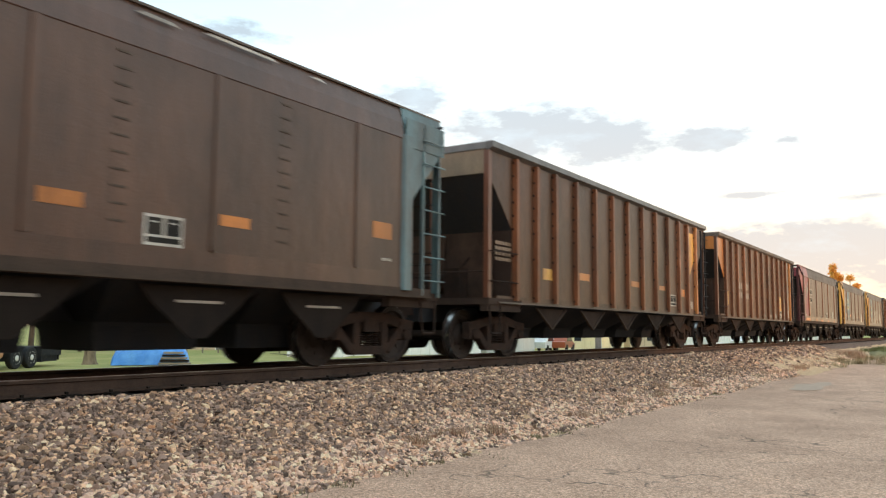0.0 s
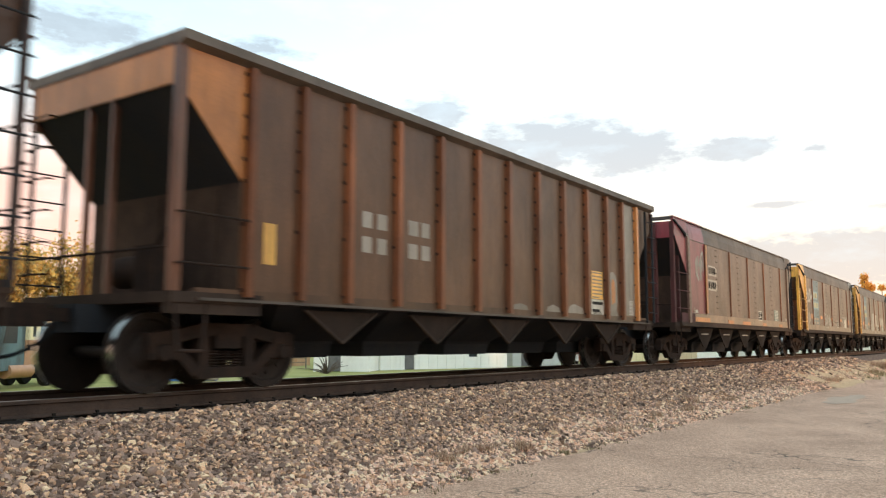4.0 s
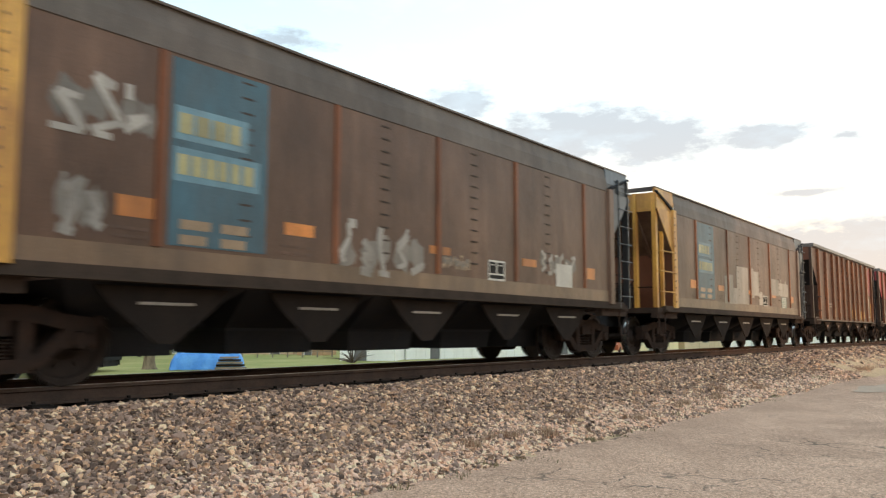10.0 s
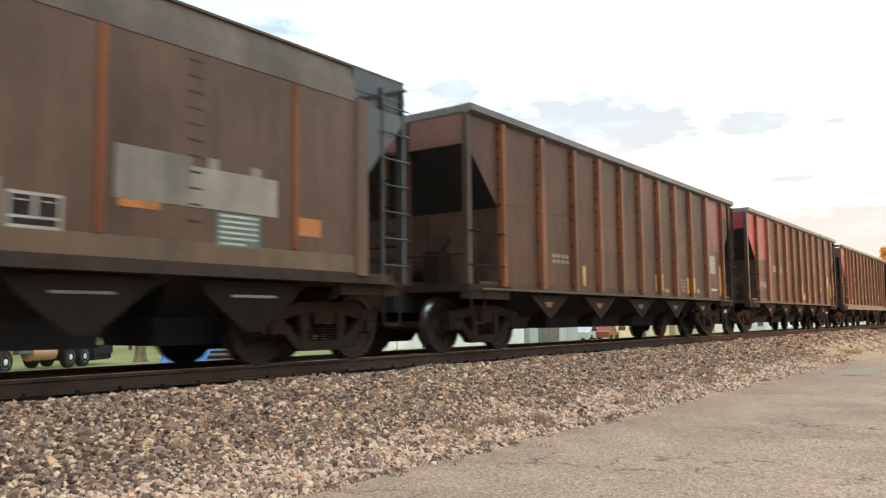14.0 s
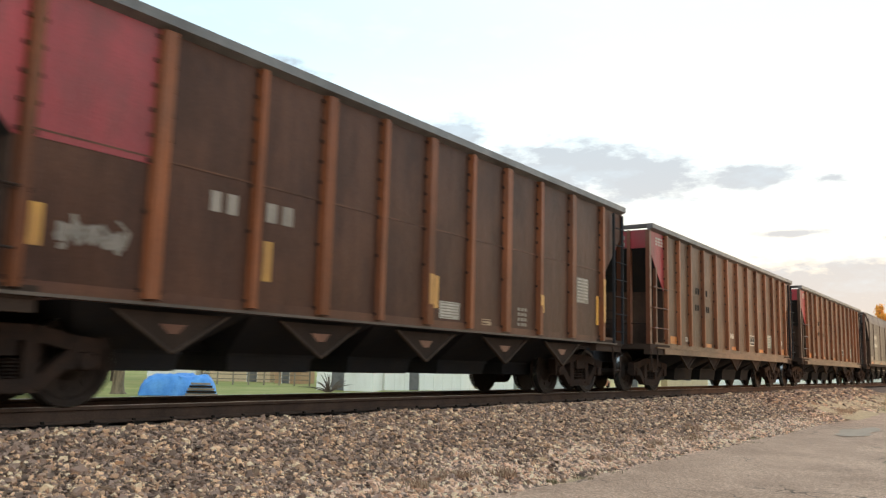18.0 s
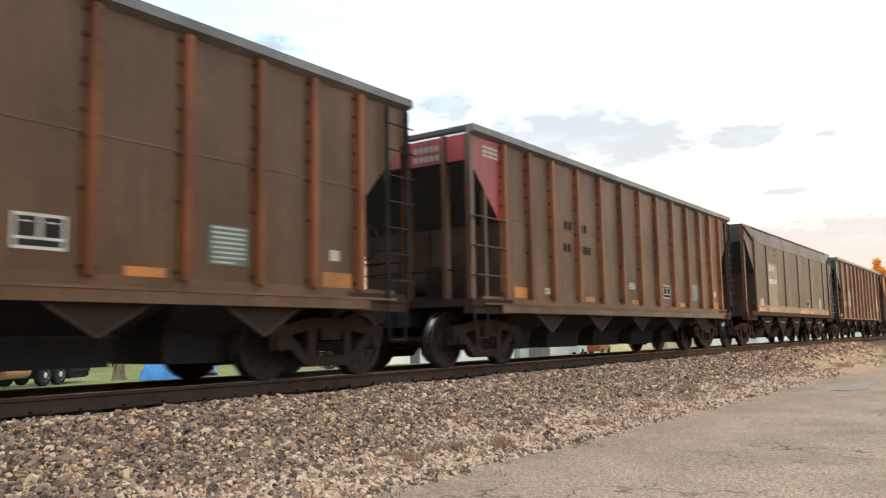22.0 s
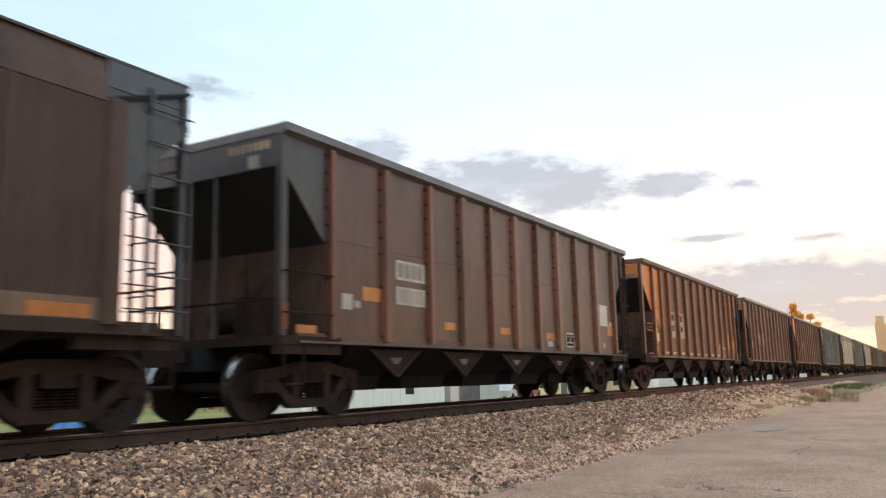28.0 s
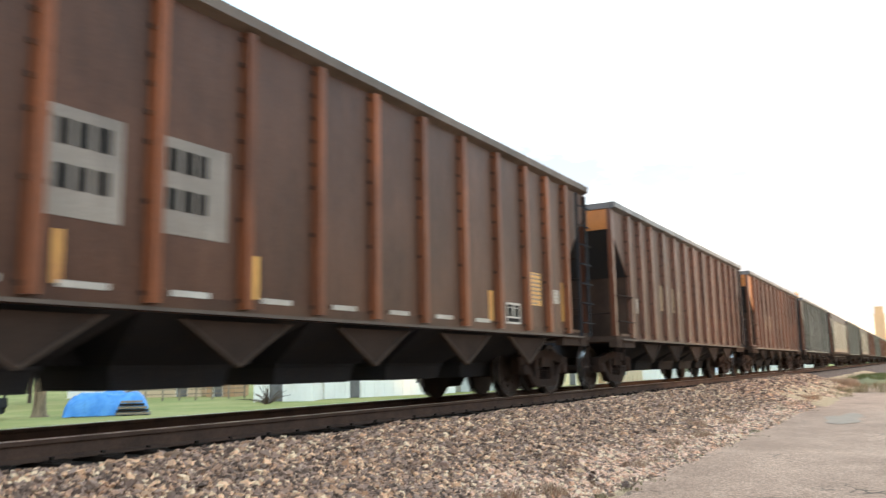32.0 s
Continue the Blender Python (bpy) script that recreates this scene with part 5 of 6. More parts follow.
def car_l():
    c = hopper_car("sooty ribbed coal hopper car with black front end and white plates", False, soot_rust, black_paint, black_paint, rust_dark, chord_dust, wide=(1, 3, 5, 7, 9), cage=black_paint, ribs=WIDE_RIBS, strut=False, rusty=True)
    for z0, z1, n in ((2.1, 2.42, 4), (1.7, 1.99, 6)):
        mark(c, "plate", 2.72, 3.58, z0, z1, white_paint, -YR, "dirty white plate with worn grey lettering")
        bars(c, 2.78, 3.54, z0 - 0.02, z1 + 0.02, n, grey_patch, -YR - 0.004)
    signs(c, YR, orange_paint, [(1.82, 2.28, 1.7, 1.91), (4.19, 4.59, 1.36, 1.49), (6.37, 6.78, 1.36, 1.49), (8.58, 9.05, 1.32, 1.47), (12.59, 12.98, 1.54, 1.78)])
    signs(c, YR, white_paint, [(1.33, 1.57, 1.54, 1.77), (1.62, 1.76, 1.58, 1.68), (12.74, 12.93, 1.79, 1.9), (12.25, 12.35, 1.21, 1.34)])
    lined_plate(c, 8.66, 8.93, 1.17, 1.29, YR, white_paint, grey_patch, 2)
    boxed_stencil(c, 9.98, 1.34, YR)
    mark(c, "placard", 12.05, 12.62, 1.78, 2.32, white_paint, -YR, "plain white placard")
    signs(c, 1.53, orange_paint, [(0.3, 0.72, 1.16, 1.27)])
    signs(c, 1.53, rust_post, [(0.02, 0.14, 1.2, 1.55)])
    front_marks(c, tan_paint, ((3.66, 3.78),), -1.3, -0.5, 7)
    piece("patch", Geo().box(-HALF + 0.014, -HALF + 0.018, -1.1, -0.9, 3.42, 3.6), grey_patch, c)
    return c


def car_m():
    c = hopper_car("rust-brown ribbed coal hopper car with orange front end and white plates", False, earth, orange_paint, orange_paint, rust_post, strip_grey, cage=soot_rust, seam=False, strut=False, lining=bulkhead_brown)
    g = Geo().prism([(1.12 - HALF, 2.45), (1.84 - HALF, 1.85), (1.84 - HALF, 3.8), (1.12 - HALF, 3.8)], -YR - 0.003, -YR)
    piece("painted_panel", g, orange_paint, c, "orange-yellow painted panel cut by a slope")
    piece("brace", Geo().box(1.12 - HALF, 1.84 - HALF, -YR - 0.012, -YR - 0.004, 2.56, 2.59), dark_brown, c)
    for x0, x1 in ((2.9, 3.56), (3.95, 4.72)):
        mark(c, "plate", x0, x1, 1.7, 2.56, grey_patch, -YR, "pale grey overpainted plate with lettering")
        for z0, z1 in ((2.24, 2.48), (1.9, 2.12)):
            bars(c, x0 + 0.06, x0 + 0.58, z0 - 0.04, z1 + 0.04, 3, black_ink, -YR - 0.004, 1, "dark lettering as bars")
    signs(c, YR, yellow_paint, [(2.98, 3.06, 1.19, 1.6), (5.05, 5.15, 1.2, 1.62), (10.02, 10.16, 1.2, 1.65), (12.85, 12.97, 1.3, 2.0)])
    signs(c, YR + 0.088, yellow_paint, [(1.02, 1.08, 1.2, 2.1)])
    lined_plate(c, 1.2, 1.6, 1.52, 1.78, YR + 0.003, white_paint, grey_patch, 4)
    for x in (2.35, 3.25, 4.3, 5.4, 6.5, 7.6, 8.7, 9.8):
        signs(c, YR + 0.012, white_paint, [(x - 0.22, x + 0.22, 1.165, 1.22)], "wear_mark", "bare worn spot")
    boxed_stencil(c, 10.85, 1.34, YR)
    lined_plate(c, 11.55, 11.95, 1.52, 2.07, YR, yellow_paint, tan_paint, 8)
    lined_plate(c, 12.5, 12.75, 1.6, 1.84, YR, white_paint, grey_patch, 4)
    bars(c, 0.4, 0.92, 1.8, 2.1, 4, rust_post, -YR, 3)
    g = Geo().box(-HALF + 0.012, -HALF + 0.016, -1.35, -0.2, 3.42, 3.52)
    piece("end_patch", g, grey_patch, c, "grey overpainted lettering band")
    return c


def car_n(end=orange_paint, body=brown, corner=None):
    c = hopper_car("rust-brown ribbed coal hopper car with orange end sheet" if end is orange_paint else "weathered ribbed coal hopper car", False, body, end, corner or body, rust_dark, seam=False, strut=False)
    for x in (3.9, 5.0):
        mark(c, "plate", x - 0.35, x + 0.35, 1.82, 2.45, tan_paint, -YR)
    mark(c, "sticker", 1.55, 1.66, 1.66, 1.99, white_paint, -YR)
    return c


makers = [car_a, car_b, car_c, car_d, car_e, lambda: car_e(True), car_g, car_h, car_i, lambda: car_i(dun, 2), car_k, car_l, car_m, car_n,
          lambda: car_n(orange_paint, rust_dark, orange_paint), lambda: hopper_car("grey-green ribbed coal hopper car", False, green_grey, green_grey, green_grey, green_grey),
          lambda: hopper_car("grey smooth-sided coal hopper car", True, green_grey, green_grey, green_grey, grey_brown, strip_grey)]
cars = [make() for make in makers]
for k in range(17, 27):
    src = cars[[15, 16, 13, 15, 14, 9, 15, 13, 16, 14][k - 17]]
    cars.append(copy_thing(src, pose(0, 0, 0)))
    TURNING += [o for o in cars[-1].children_recursive if o.name.split(".")[0] == "wheelset"]

# ---- ground, track, road ----
def sheet(name, xs, profile, mat, label, category, wobble=None):
    """A strip along x with a cross profile of (y, z)."""
    g = Geo()
    n = len(profile)
    for x in xs:
        for y, z in profile:
            dy, dz = wobble(x, y) if wobble else (0, 0)
            g.v.append((x, y + dy, z + dz))
    for i in range(len(xs) - 1):
        for j in range(n - 1):
            g.f.append((i * n + j, (i + 1) * n + j, (i + 1) * n + j + 1, i * n + j + 1))
    me = bpy.data.meshes.new(name)
    me.from_pydata(g.v, [], g.f)
    me.materials.append(mat)
    me.polygons.foreach_set("use_smooth", [True] * len(me.polygons))
    ob = new(name, me)
    return tagged(ob, label, category, kind="structure")


ROAD_Z, YARD_Z = -0.80, -1.52
far = [-1500, -300, -60, -20, 0, 30, 80, 160, 400, 2500]
sheet("ground", far, [(-2500, -1.0), (-60, -0.9), (-8, -0.86), (-4.0, -0.86), (-2.0, -0.7), (2.0, -0.7), (5.0, -1.5), (12, YARD_Z), (60, YARD_Z), (2500, -1.6)], lawn, "mown green yard grass with dry patches", "ground")


xs = [-30 + 0.25 * k for k in range(440)]


def road_wobble(x, y):
    if y > -5:
        return (0.22 * noise.noise((x * 0.6, 3.0, 0)) + 0.1 * noise.noise((x * 2.3, 7.0, 0)), 0.0)
    return (0, 0.01 * noise.noise((x * 0.4, y * 0.4, 2)))


sheet("road", xs, [(-16.0, ROAD_Z - 0.02)] + [(-15 + k, ROAD_Z) for k in range(0, 10)] + [(-4.6, ROAD_Z), (-4.12, ROAD_Z + 0.004)], asphalt, "worn pale grey-brown asphalt lane with fine cracks", "road", wobble=road_wobble)


def verge_wobble(x, y):
    k = 1.0 if -4.7 < y < -3.4 else 0.4
    return (0, 0.03 * k * noise.noise((x * 1.3, y * 1.3, 5)) + 0.012 * noise.noise((x * 5, y * 5, 1)))


sheet("verge", xs, [(-4.75, ROAD_Z - 0.06), (-4.5, ROAD_Z - 0.03), (-4.1, ROAD_Z - 0.012), (-3.8, ROAD_Z + 0.0), (-3.4, ROAD_Z + 0.03)], dirt, "bare gravelly dirt verge", "verge", wobble=verge_wobble)


def bed_height(y):
    return float(np.interp(abs(y), [0, 0.6, 1.25, 1.95, 3.95, 4.3], [-0.24, -0.24, -0.19, -0.15, -0.76, -0.86])) if y < 0 else float(np.interp(y, [0, 0.6, 1.25, 1.95, 4.2, 5.0], [-0.24, -0.24, -0.19, -0.15, -1.4, -1.56]))


def bed_wobble(x, y):
    return (0, 0.035 * noise.noise((x * 0.9, y * 0.9, 0)) + 0.018 * noise.noise((x * 6, y * 6, 3)))


ys = [-4.3, -3.95, -3.7, -3.4, -3.1, -2.8, -2.5, -2.2, -1.95, -1.6, -1.25, -0.9, -0.6, 0.0, 0.6, 0.9, 1.25, 1.95, 2.6, 3.4, 4.2, 5.0]
sheet("ballast", xs, [(y, bed_height(y)) for y in ys], ballast_bed, "crushed stone ballast bank under the track", "ballast", wobble=bed_wobble)
sheet("ballast", [79.5, 160, 320, 900], [(y, bed_height(y)) for y in ys], ballast_bed, "crushed stone ballast bank running into the distance", "ballast")


def stones():
    """Loose ballast stones over the near bank, as one heap."""
    rng = np.random.default_rng(4)
    # angular crushed rock: a skewed block with chipped corners
    base = np.array([(-0.8, -0.75, -0.6), (0.85, -0.65, -0.6), (0.7, 0.8, -0.6), (-0.75, 0.7, -0.6), (-0.6, -0.7, 0.65), (0.75, -0.35, 0.5), (0.45, 0.7, 0.75), (-0.8, 0.35, 0.45), (0.0, -0.95, 0.1), (0.1, 0.15, 0.95)])
    tris = np.array([(0, 2, 1), (0, 3, 2), (0, 1, 8), (1, 5, 8), (5, 4, 8), (4, 0, 8), (1, 2, 6), (1, 6, 5), (2, 3, 7), (2, 7, 6), (3, 0, 4), (3, 4, 7), (4, 5, 9), (5, 6, 9), (6, 7, 9), (7, 4, 9)])
    P = []
    for x0, x1, dens, size in ((-14, 1.5, 300, 0.04), (1.5, 9, 2000, 0.0205), (9, 15, 1650, 0.0220), (15, 25, 1000, 0.0260), (25, 46, 330, 0.038)):
        n = int((x1 - x0) * 2.95 * dens)
        x = rng.uniform(x0, x1, n)
        y = rng.uniform(-4.25, -1.3, n)
        keep = (y > -4.0) | (rng.uniform(0, 1, n) < 0.45)
        P.append(np.stack([x, y, np.full(n, size) * rng.lognormal(0, 0.27, n)], 1)[keep])
    P = np.concatenate(P)
    n = len(P)
    z = np.array([bed_height(y) + bed_wobble(x, y)[1] for x, y in P[:, :2]])
    v = base[None] * (1 + rng.uniform(-0.32, 0.3, (n, 10, 1)) + rng.uniform(-0.2, 0.2, (n, 10, 3)))
    v = v * np.stack([rng.uniform(0.8, 1.5, n), rng.uniform(0.65, 1.1, n), rng.uniform(0.5, 1.0, n)], 1)[:, None]
    a = rng.uniform(0, math.tau, n)
    t = rng.normal(0, 0.6, n)
    c, s = np.cos(a)[:, None], np.sin(a)[:, None]
    ct, st = np.cos(t)[:, None], np.sin(t)[:, None]
    x1, z1 = v[..., 0] * ct + v[..., 2] * st, -v[..., 0] * st + v[..., 2] * ct
    v = np.stack([x1 * c - v[..., 1] * s, x1 * s + v[..., 1] * c, z1], 2) * P[:, 2][:, None, None]
    v += np.stack([P[:, 0], P[:, 1], z + P[:, 2] * 0.25], 1)[:, None]
    low = np.array([noise.noise((x * 0.7, y * 1.1, 11.0)) for x, y in P[:, :2]]) * 0.45 + rng.normal(0, 0.12, n)
    toe = P[:, 1] + low < -3.45
    for some, mat, name, label in ((~toe, stone, "ballast_stones", "loose angular grey and tan ballast stones"), (toe, toe_stone, "toe_stones", "paler cream ballast stones at the foot of the bank")):
        heap(v[some], tris, mat, name, label)


def heap(v, tris, mat, name, label):
    n = len(v)
    f = (tris[None] + (np.arange(n) * 10)[:, None, None]).reshape(-1, 3)
    me = bpy.data.meshes.new(name)
    me.vertices.add(n * 10)
    me.vertices.foreach_set("co", v.reshape(-1).astype(np.float32))
    me.loops.add(len(f) * 3)
    me.loops.foreach_set("vertex_index", f.reshape(-1).astype(np.int32))
    me.polygons.add(len(f))
    me.polygons.foreach_set("loop_start", (np.arange(len(f)) * 3).astype(np.int32))
    me.update(calc_edges=True)
    me.shade_flat()
    me.materials.append(mat)
    tagged(new(name, me), label, "stones", kind="stuff")


stones()
sheet("track_bed", [-30, 900], [(-0.62, -0.205), (0.0, -0.2), (0.62, -0.205), (1.4, -0.19)], shaded_bed, "ballast between the rails, blackened with the shade under the train", "ballast")

track = thing("track", "standard-gauge railway track with rusty rails on dark timber sleepers", "railway track", kind="structure")


def rail_section(y):
    pts = [(-0.07, -0.172), (0.07, -0.172), (0.07, -0.16), (0.012, -0.14), (0.010, -0.045), (0.036, -0.035), (0.036, -0.008), (0.026, 0.0), (-0.026, 0.0), (-0.036, -0.008), (-0.036, -0.035), (-0.010, -0.045), (-0.012, -0.14), (-0.07, -0.16)]
    return [(y + a, b) for a, b in pts]


for y in (-0.753, 0.753):
    piece("rail", Geo().slab(rail_section(y), -40, 900), rail_rust, track, "rusty steel rail")
    piece("rail_tread", Geo().slab([(y - 0.024, 0.003), (y - 0.024, 0.0), (y + 0.024, 0.0), (y + 0.024, 0.003)], -40, 900), rail_bright, track, "bright worn railhead")


def tie_geo():
    g = Geo().box(-0.115, 0.115, -1.3, 1.3, -0.36, -0.178)
    for y in (-0.753, 0.753):
        g.box(-0.09, 0.09, y - 0.17, y + 0.17, -0.179, -0.164)
        for s in (-1, 1):
            g.box(-0.05, -0.02, y + s * 0.085 - 0.015, y + s * 0.085 + 0.015, -0.165, -0.135)
    return g


rng = random.Random(12)
for k in range(130):
    t = part("sleeper", shared("sleeper", tie_geo, tie_wood), track, (-4 + 0.5 * k + rng.uniform(-0.02, 0.02), rng.uniform(-0.05, 0.05), rng.uniform(-0.006, 0.004)))
g = Geo()
for k in range(520):
    x = 61 + 0.5 * k
    g.box(x - 0.115, x + 0.115, -1.3, 1.3, -0.36, -0.178)
tagged(piece("sleepers", g, tie_wood, track), kind="stuff")


def blades(name, spots, mat, label, seed):
    """Dry grass and weeds as many thin blades."""
    rng = random.Random(seed)
    g = Geo()
    for x, y, z, r, h, n in spots:
        for _ in range(n):
            a, d = rng.uniform(0, math.tau), r * math.sqrt(rng.random())
            px, py = x + d * math.cos(a), y + d * math.sin(a)
            hh, lean, b = h * rng.uniform(0.4, 1.1), rng.uniform(0, 0.6) * h, rng.uniform(0, math.tau)
            w = rng.uniform(0.003, 0.007) * (1 + h)
            c, s = math.cos(b), math.sin(b)
            m1 = (px + c * lean * 0.35, py + s * lean * 0.35, z + hh * 0.6)
            tip = (px + c * lean, py + s * lean, z + hh)
            g.add([(px - s * w, py + c * w, z), (px + s * w, py - c * w, z), (m1[0] + s * w * 0.7, m1[1] - c * w * 0.7, m1[2]), (m1[0] - s * w * 0.7, m1[1] + c * w * 0.7, m1[2]), tip], [(0, 1, 2, 3), (3, 2, 4)])
    me = bpy.data.meshes.new(name)
    me.from_pydata(g.v, [], g.f)
    me.materials.append(mat)
    return tagged(new(name, me), label, "weeds", kind="stuff")


rng = random.Random(3)
spots = [(rng.uniform(3, 40), rng.gauss(-4.0, 0.16), ROAD_Z - 0.01, rng.uniform(0.06, 0.25), rng.uniform(0.02, 0.07), rng.randint(20, 60)) for _ in range(150)]
spots += [(6.3, -3.9, ROAD_Z, 0.25, 0.07, 160), (14.7, -3.55, -0.74, 0.3, 0.12, 220), (15.2, -3.5, -0.72, 0.25, 0.1, 160), (23, -3.4, -0.7, 0.5, 0.12, 260), (12, -3.75, -0.76, 0.3, 0.08, 160)]
blades("dry_weeds", spots, dry_grass, "dry reddish-brown weeds along the asphalt edge", 5)
spots = [(rng.uniform(34, 75), rng.uniform(-5.5, -2.6), -0.82, rng.uniform(0.2, 0.7), rng.uniform(0.1, 0.4), rng.randint(60, 150)) for _ in range(70)]
blades("roadside_grass", spots, dry_grass, "tall dry roadside grass in clumps", 6)



def toe_wobble(x, y):
    return (0.2 * noise.noise((x * 0.5, 9.0, 0)) if y > -3.3 else 0, 0.05 * noise.noise((x * 0.8, y * 1.2, 7)) + 0.02 * noise.noise((x * 3, y * 3, 2)))


sheet("earth_bank", [27 + 0.5 * k for k in range(106)], [(-4.6, ROAD_Z - 0.03), (-4.25, ROAD_Z + 0.03), (-3.9, -0.7), (-3.4, -0.53), (-2.9, -0.4), (-2.6, -0.36)], dirt, "bare tan earth over the foot of the bank", "earth", wobble=toe_wobble)
mound = Geo()
n_ = 24
for i in range(n_):
    for j in range(n_):
        u, v = i / (n_ - 1) * 2 - 1, j / (n_ - 1) * 2 - 1
        h = 0.45 * max(0.0, 1 - u * u - v * v) ** 0.7 + 0.06 * noise.noise((u * 4, v * 4, 1))
        mound.v.append((58 + 9 * u, -4.3 + 1.2 * v, ROAD_Z - 0.08 + h))
for i in range(n_ - 1):
    for j in range(n_ - 1):
        mound.f.append((i * n_ + j, (i + 1) * n_ + j, (i + 1) * n_ + j + 1, i * n_ + j + 1))
tagged(new("grass_mound", mound.mesh("grass_mound", green_grass, True)), "low grass-grown earth mound beside the lane", "mound", kind="structure")
spots = [(rng.uniform(51, 66), rng.uniform(-5.2, -3.4), -0.55, rng.uniform(0.3, 0.7), rng.uniform(0.15, 0.3), 120) for _ in range(40)]
blades("mound_grass", spots, green_grass, "rough green grass on the mound", 8)
spots = [(rng.gauss(45, 1.1), rng.gauss(-3.55, 0.35), -0.72, rng.uniform(0.2, 0.5), rng.uniform(0.25, 0.5), 110) for _ in range(26)]
spots += [(rng.uniform(24, 44), rng.uniform(-3.9, -3.1), -0.66, rng.uniform(0.15, 0.5), rng.uniform(0.06, 0.16), 90) for _ in range(40)]
spots += [(rng.gauss(x, 0.28), rng.gauss(y, 0.09), z, rng.uniform(0.06, 0.18), rng.uniform(0.035, 0.085), 50) for x, y, z in [(6.9, -3.62, -0.66), (7.4, -3.58, -0.65), (8.2, -3.7, -0.68), (13.1, -3.65, -0.67), (14.6, -3.62, -0.66), (11.0, -3.8, -0.71), (17.5, -3.6, -0.66)] for _ in range(12)]
spots += [(15.7, -3.4, -0.64, 0.22, 0.17, 300), (15.4, -3.45, -0.66, 0.14, 0.1, 120), (18.2, -3.5, -0.66, 0.25, 0.1, 160), (20.5, -3.3, -0.6, 0.3, 0.1, 160)]
blades("brush", spots, brush_red, "dead reddish-brown brush beside the lane", 9)

# smoother grey mended spot in the asphalt
outline = []
for k in range(26):
    a = k * math.tau / 26
    r = 1 + 0.7 * noise.noise((math.cos(a) * 1.5, math.sin(a) * 1.5, 4))
    outline.append((21.3 + 1.7 * r * math.cos(a), -5.35 + 0.42 * r * math.sin(a), ROAD_Z + 0.006 + 0.02 * noise.noise((21.3 * 0.4, -5.35 * 0.4, 2)) * 0.5))
me = bpy.data.meshes.new("asphalt_patch")
me.from_pydata(outline, [], [tuple(range(26))])
me.materials.append(material("patch_tar", (0.42, 0.29, 0.21), (0.54, 0.37, 0.265), 0.8, 0, 5, 1, 0.5, 60, 0.4, gloss=0.2))
tagged(new("asphalt_patch", me), "smooth grey mended spot in the asphalt", "patch", kind="structure")
# ---- the yard beyond the track ----
EYE = (0.0, -8.65)


def spot(az, d):
    """Plan position at a bearing from the track direction and a distance from the camera's stand."""
    return EYE[0] + d * math.cos(radians(az)), EYE[1] + d * math.sin(radians(az))


def building(name, label, az0, az1, d0, d1, depth, height, wall, openings=(), roof=roof_grey, pitch=0.0, group=""):
    """A plain hall whose front runs between two bearings; openings: (from, to, sill, head) along the front in metres."""
    (xa, ya), (xb, yb) = spot(az0, d0), spot(az1, d1)
    L_, turn = math.hypot(xb - xa, yb - ya), math.degrees(math.atan2(yb - ya, xb - xa))
    b = thing(name, label, "building", (xa, ya, YARD_Z), turn, group)
    g = Geo()
    cuts = sorted(openings)
    x = 0.0
    for a, c, s, h in cuts:
        g.box(x, a, 0, 0.2, 0, height)
        g.box(a, c, 0, 0.2, 0, s) if s > 0 else None
        g.box(a, c, 0, 0.2, h, height)
        x = c
    g.box(x, L_, 0, 0.2, 0, height)
    piece("front_wall", g, wall, b)
    piece("back_wall", Geo().box(0, L_, depth - 0.2, depth, 0, height), wall, b)
    for k in (0, L_ - 0.2):
        piece("side_wall", Geo().box(k, k + 0.2, 0.203, depth - 0.203, 0, height), wall, b)
    if pitch:
        g = Geo().slab([(-0.3, height), (depth / 2, height + pitch), (depth + 0.3, height), (depth + 0.3, height + 0.12), (depth / 2, height + pitch + 0.12), (-0.3, height + 0.12)], -0.3, L_ + 0.3)
        piece("gable", Geo().slab([(0.0, height), (depth, height), (depth / 2, height + pitch)], 0.02, 0.2), wall, b)
        piece("gable", Geo().slab([(0.0, height), (depth, height), (depth / 2, height + pitch)], L_ - 0.2, L_ - 0.02), wall, b)
    else:
        g = Geo().box(-0.1, L_ + 0.1, -0.1, depth + 0.1, height, height + 0.18)
    piece("roof", g, roof, b)
    for a, c, s, h in cuts:
        w = piece("window" if s > 0 else "door", Geo().box(a + 0.04, c - 0.04, 0.08, 0.12, s + 0.02, h - 0.04), glass_dark if s > 0 else roof_grey, b)
        f = Geo().box(a, c, 0.05, 0.15, h - 0.05, h).box(a, a + 0.05, 0.05, 0.15, s, h - 0.05).box(c - 0.05, c, 0.05, 0.15, s, h - 0.05)
        piece("frame", f, white_wall, w)
    # wall panel ribs
    g = Geo()
    k = 0.9
    while k < L_ - 0.5:
        if not any(a - 0.1 < k < c + 0.1 for a, c, _, _ in cuts):
            g.box(k - 0.02, k + 0.02, -0.025, 0, 0, height)
        k += 0.9
    piece("cladding_ribs", g, wall, b)["kind"] = "stuff"
    return b


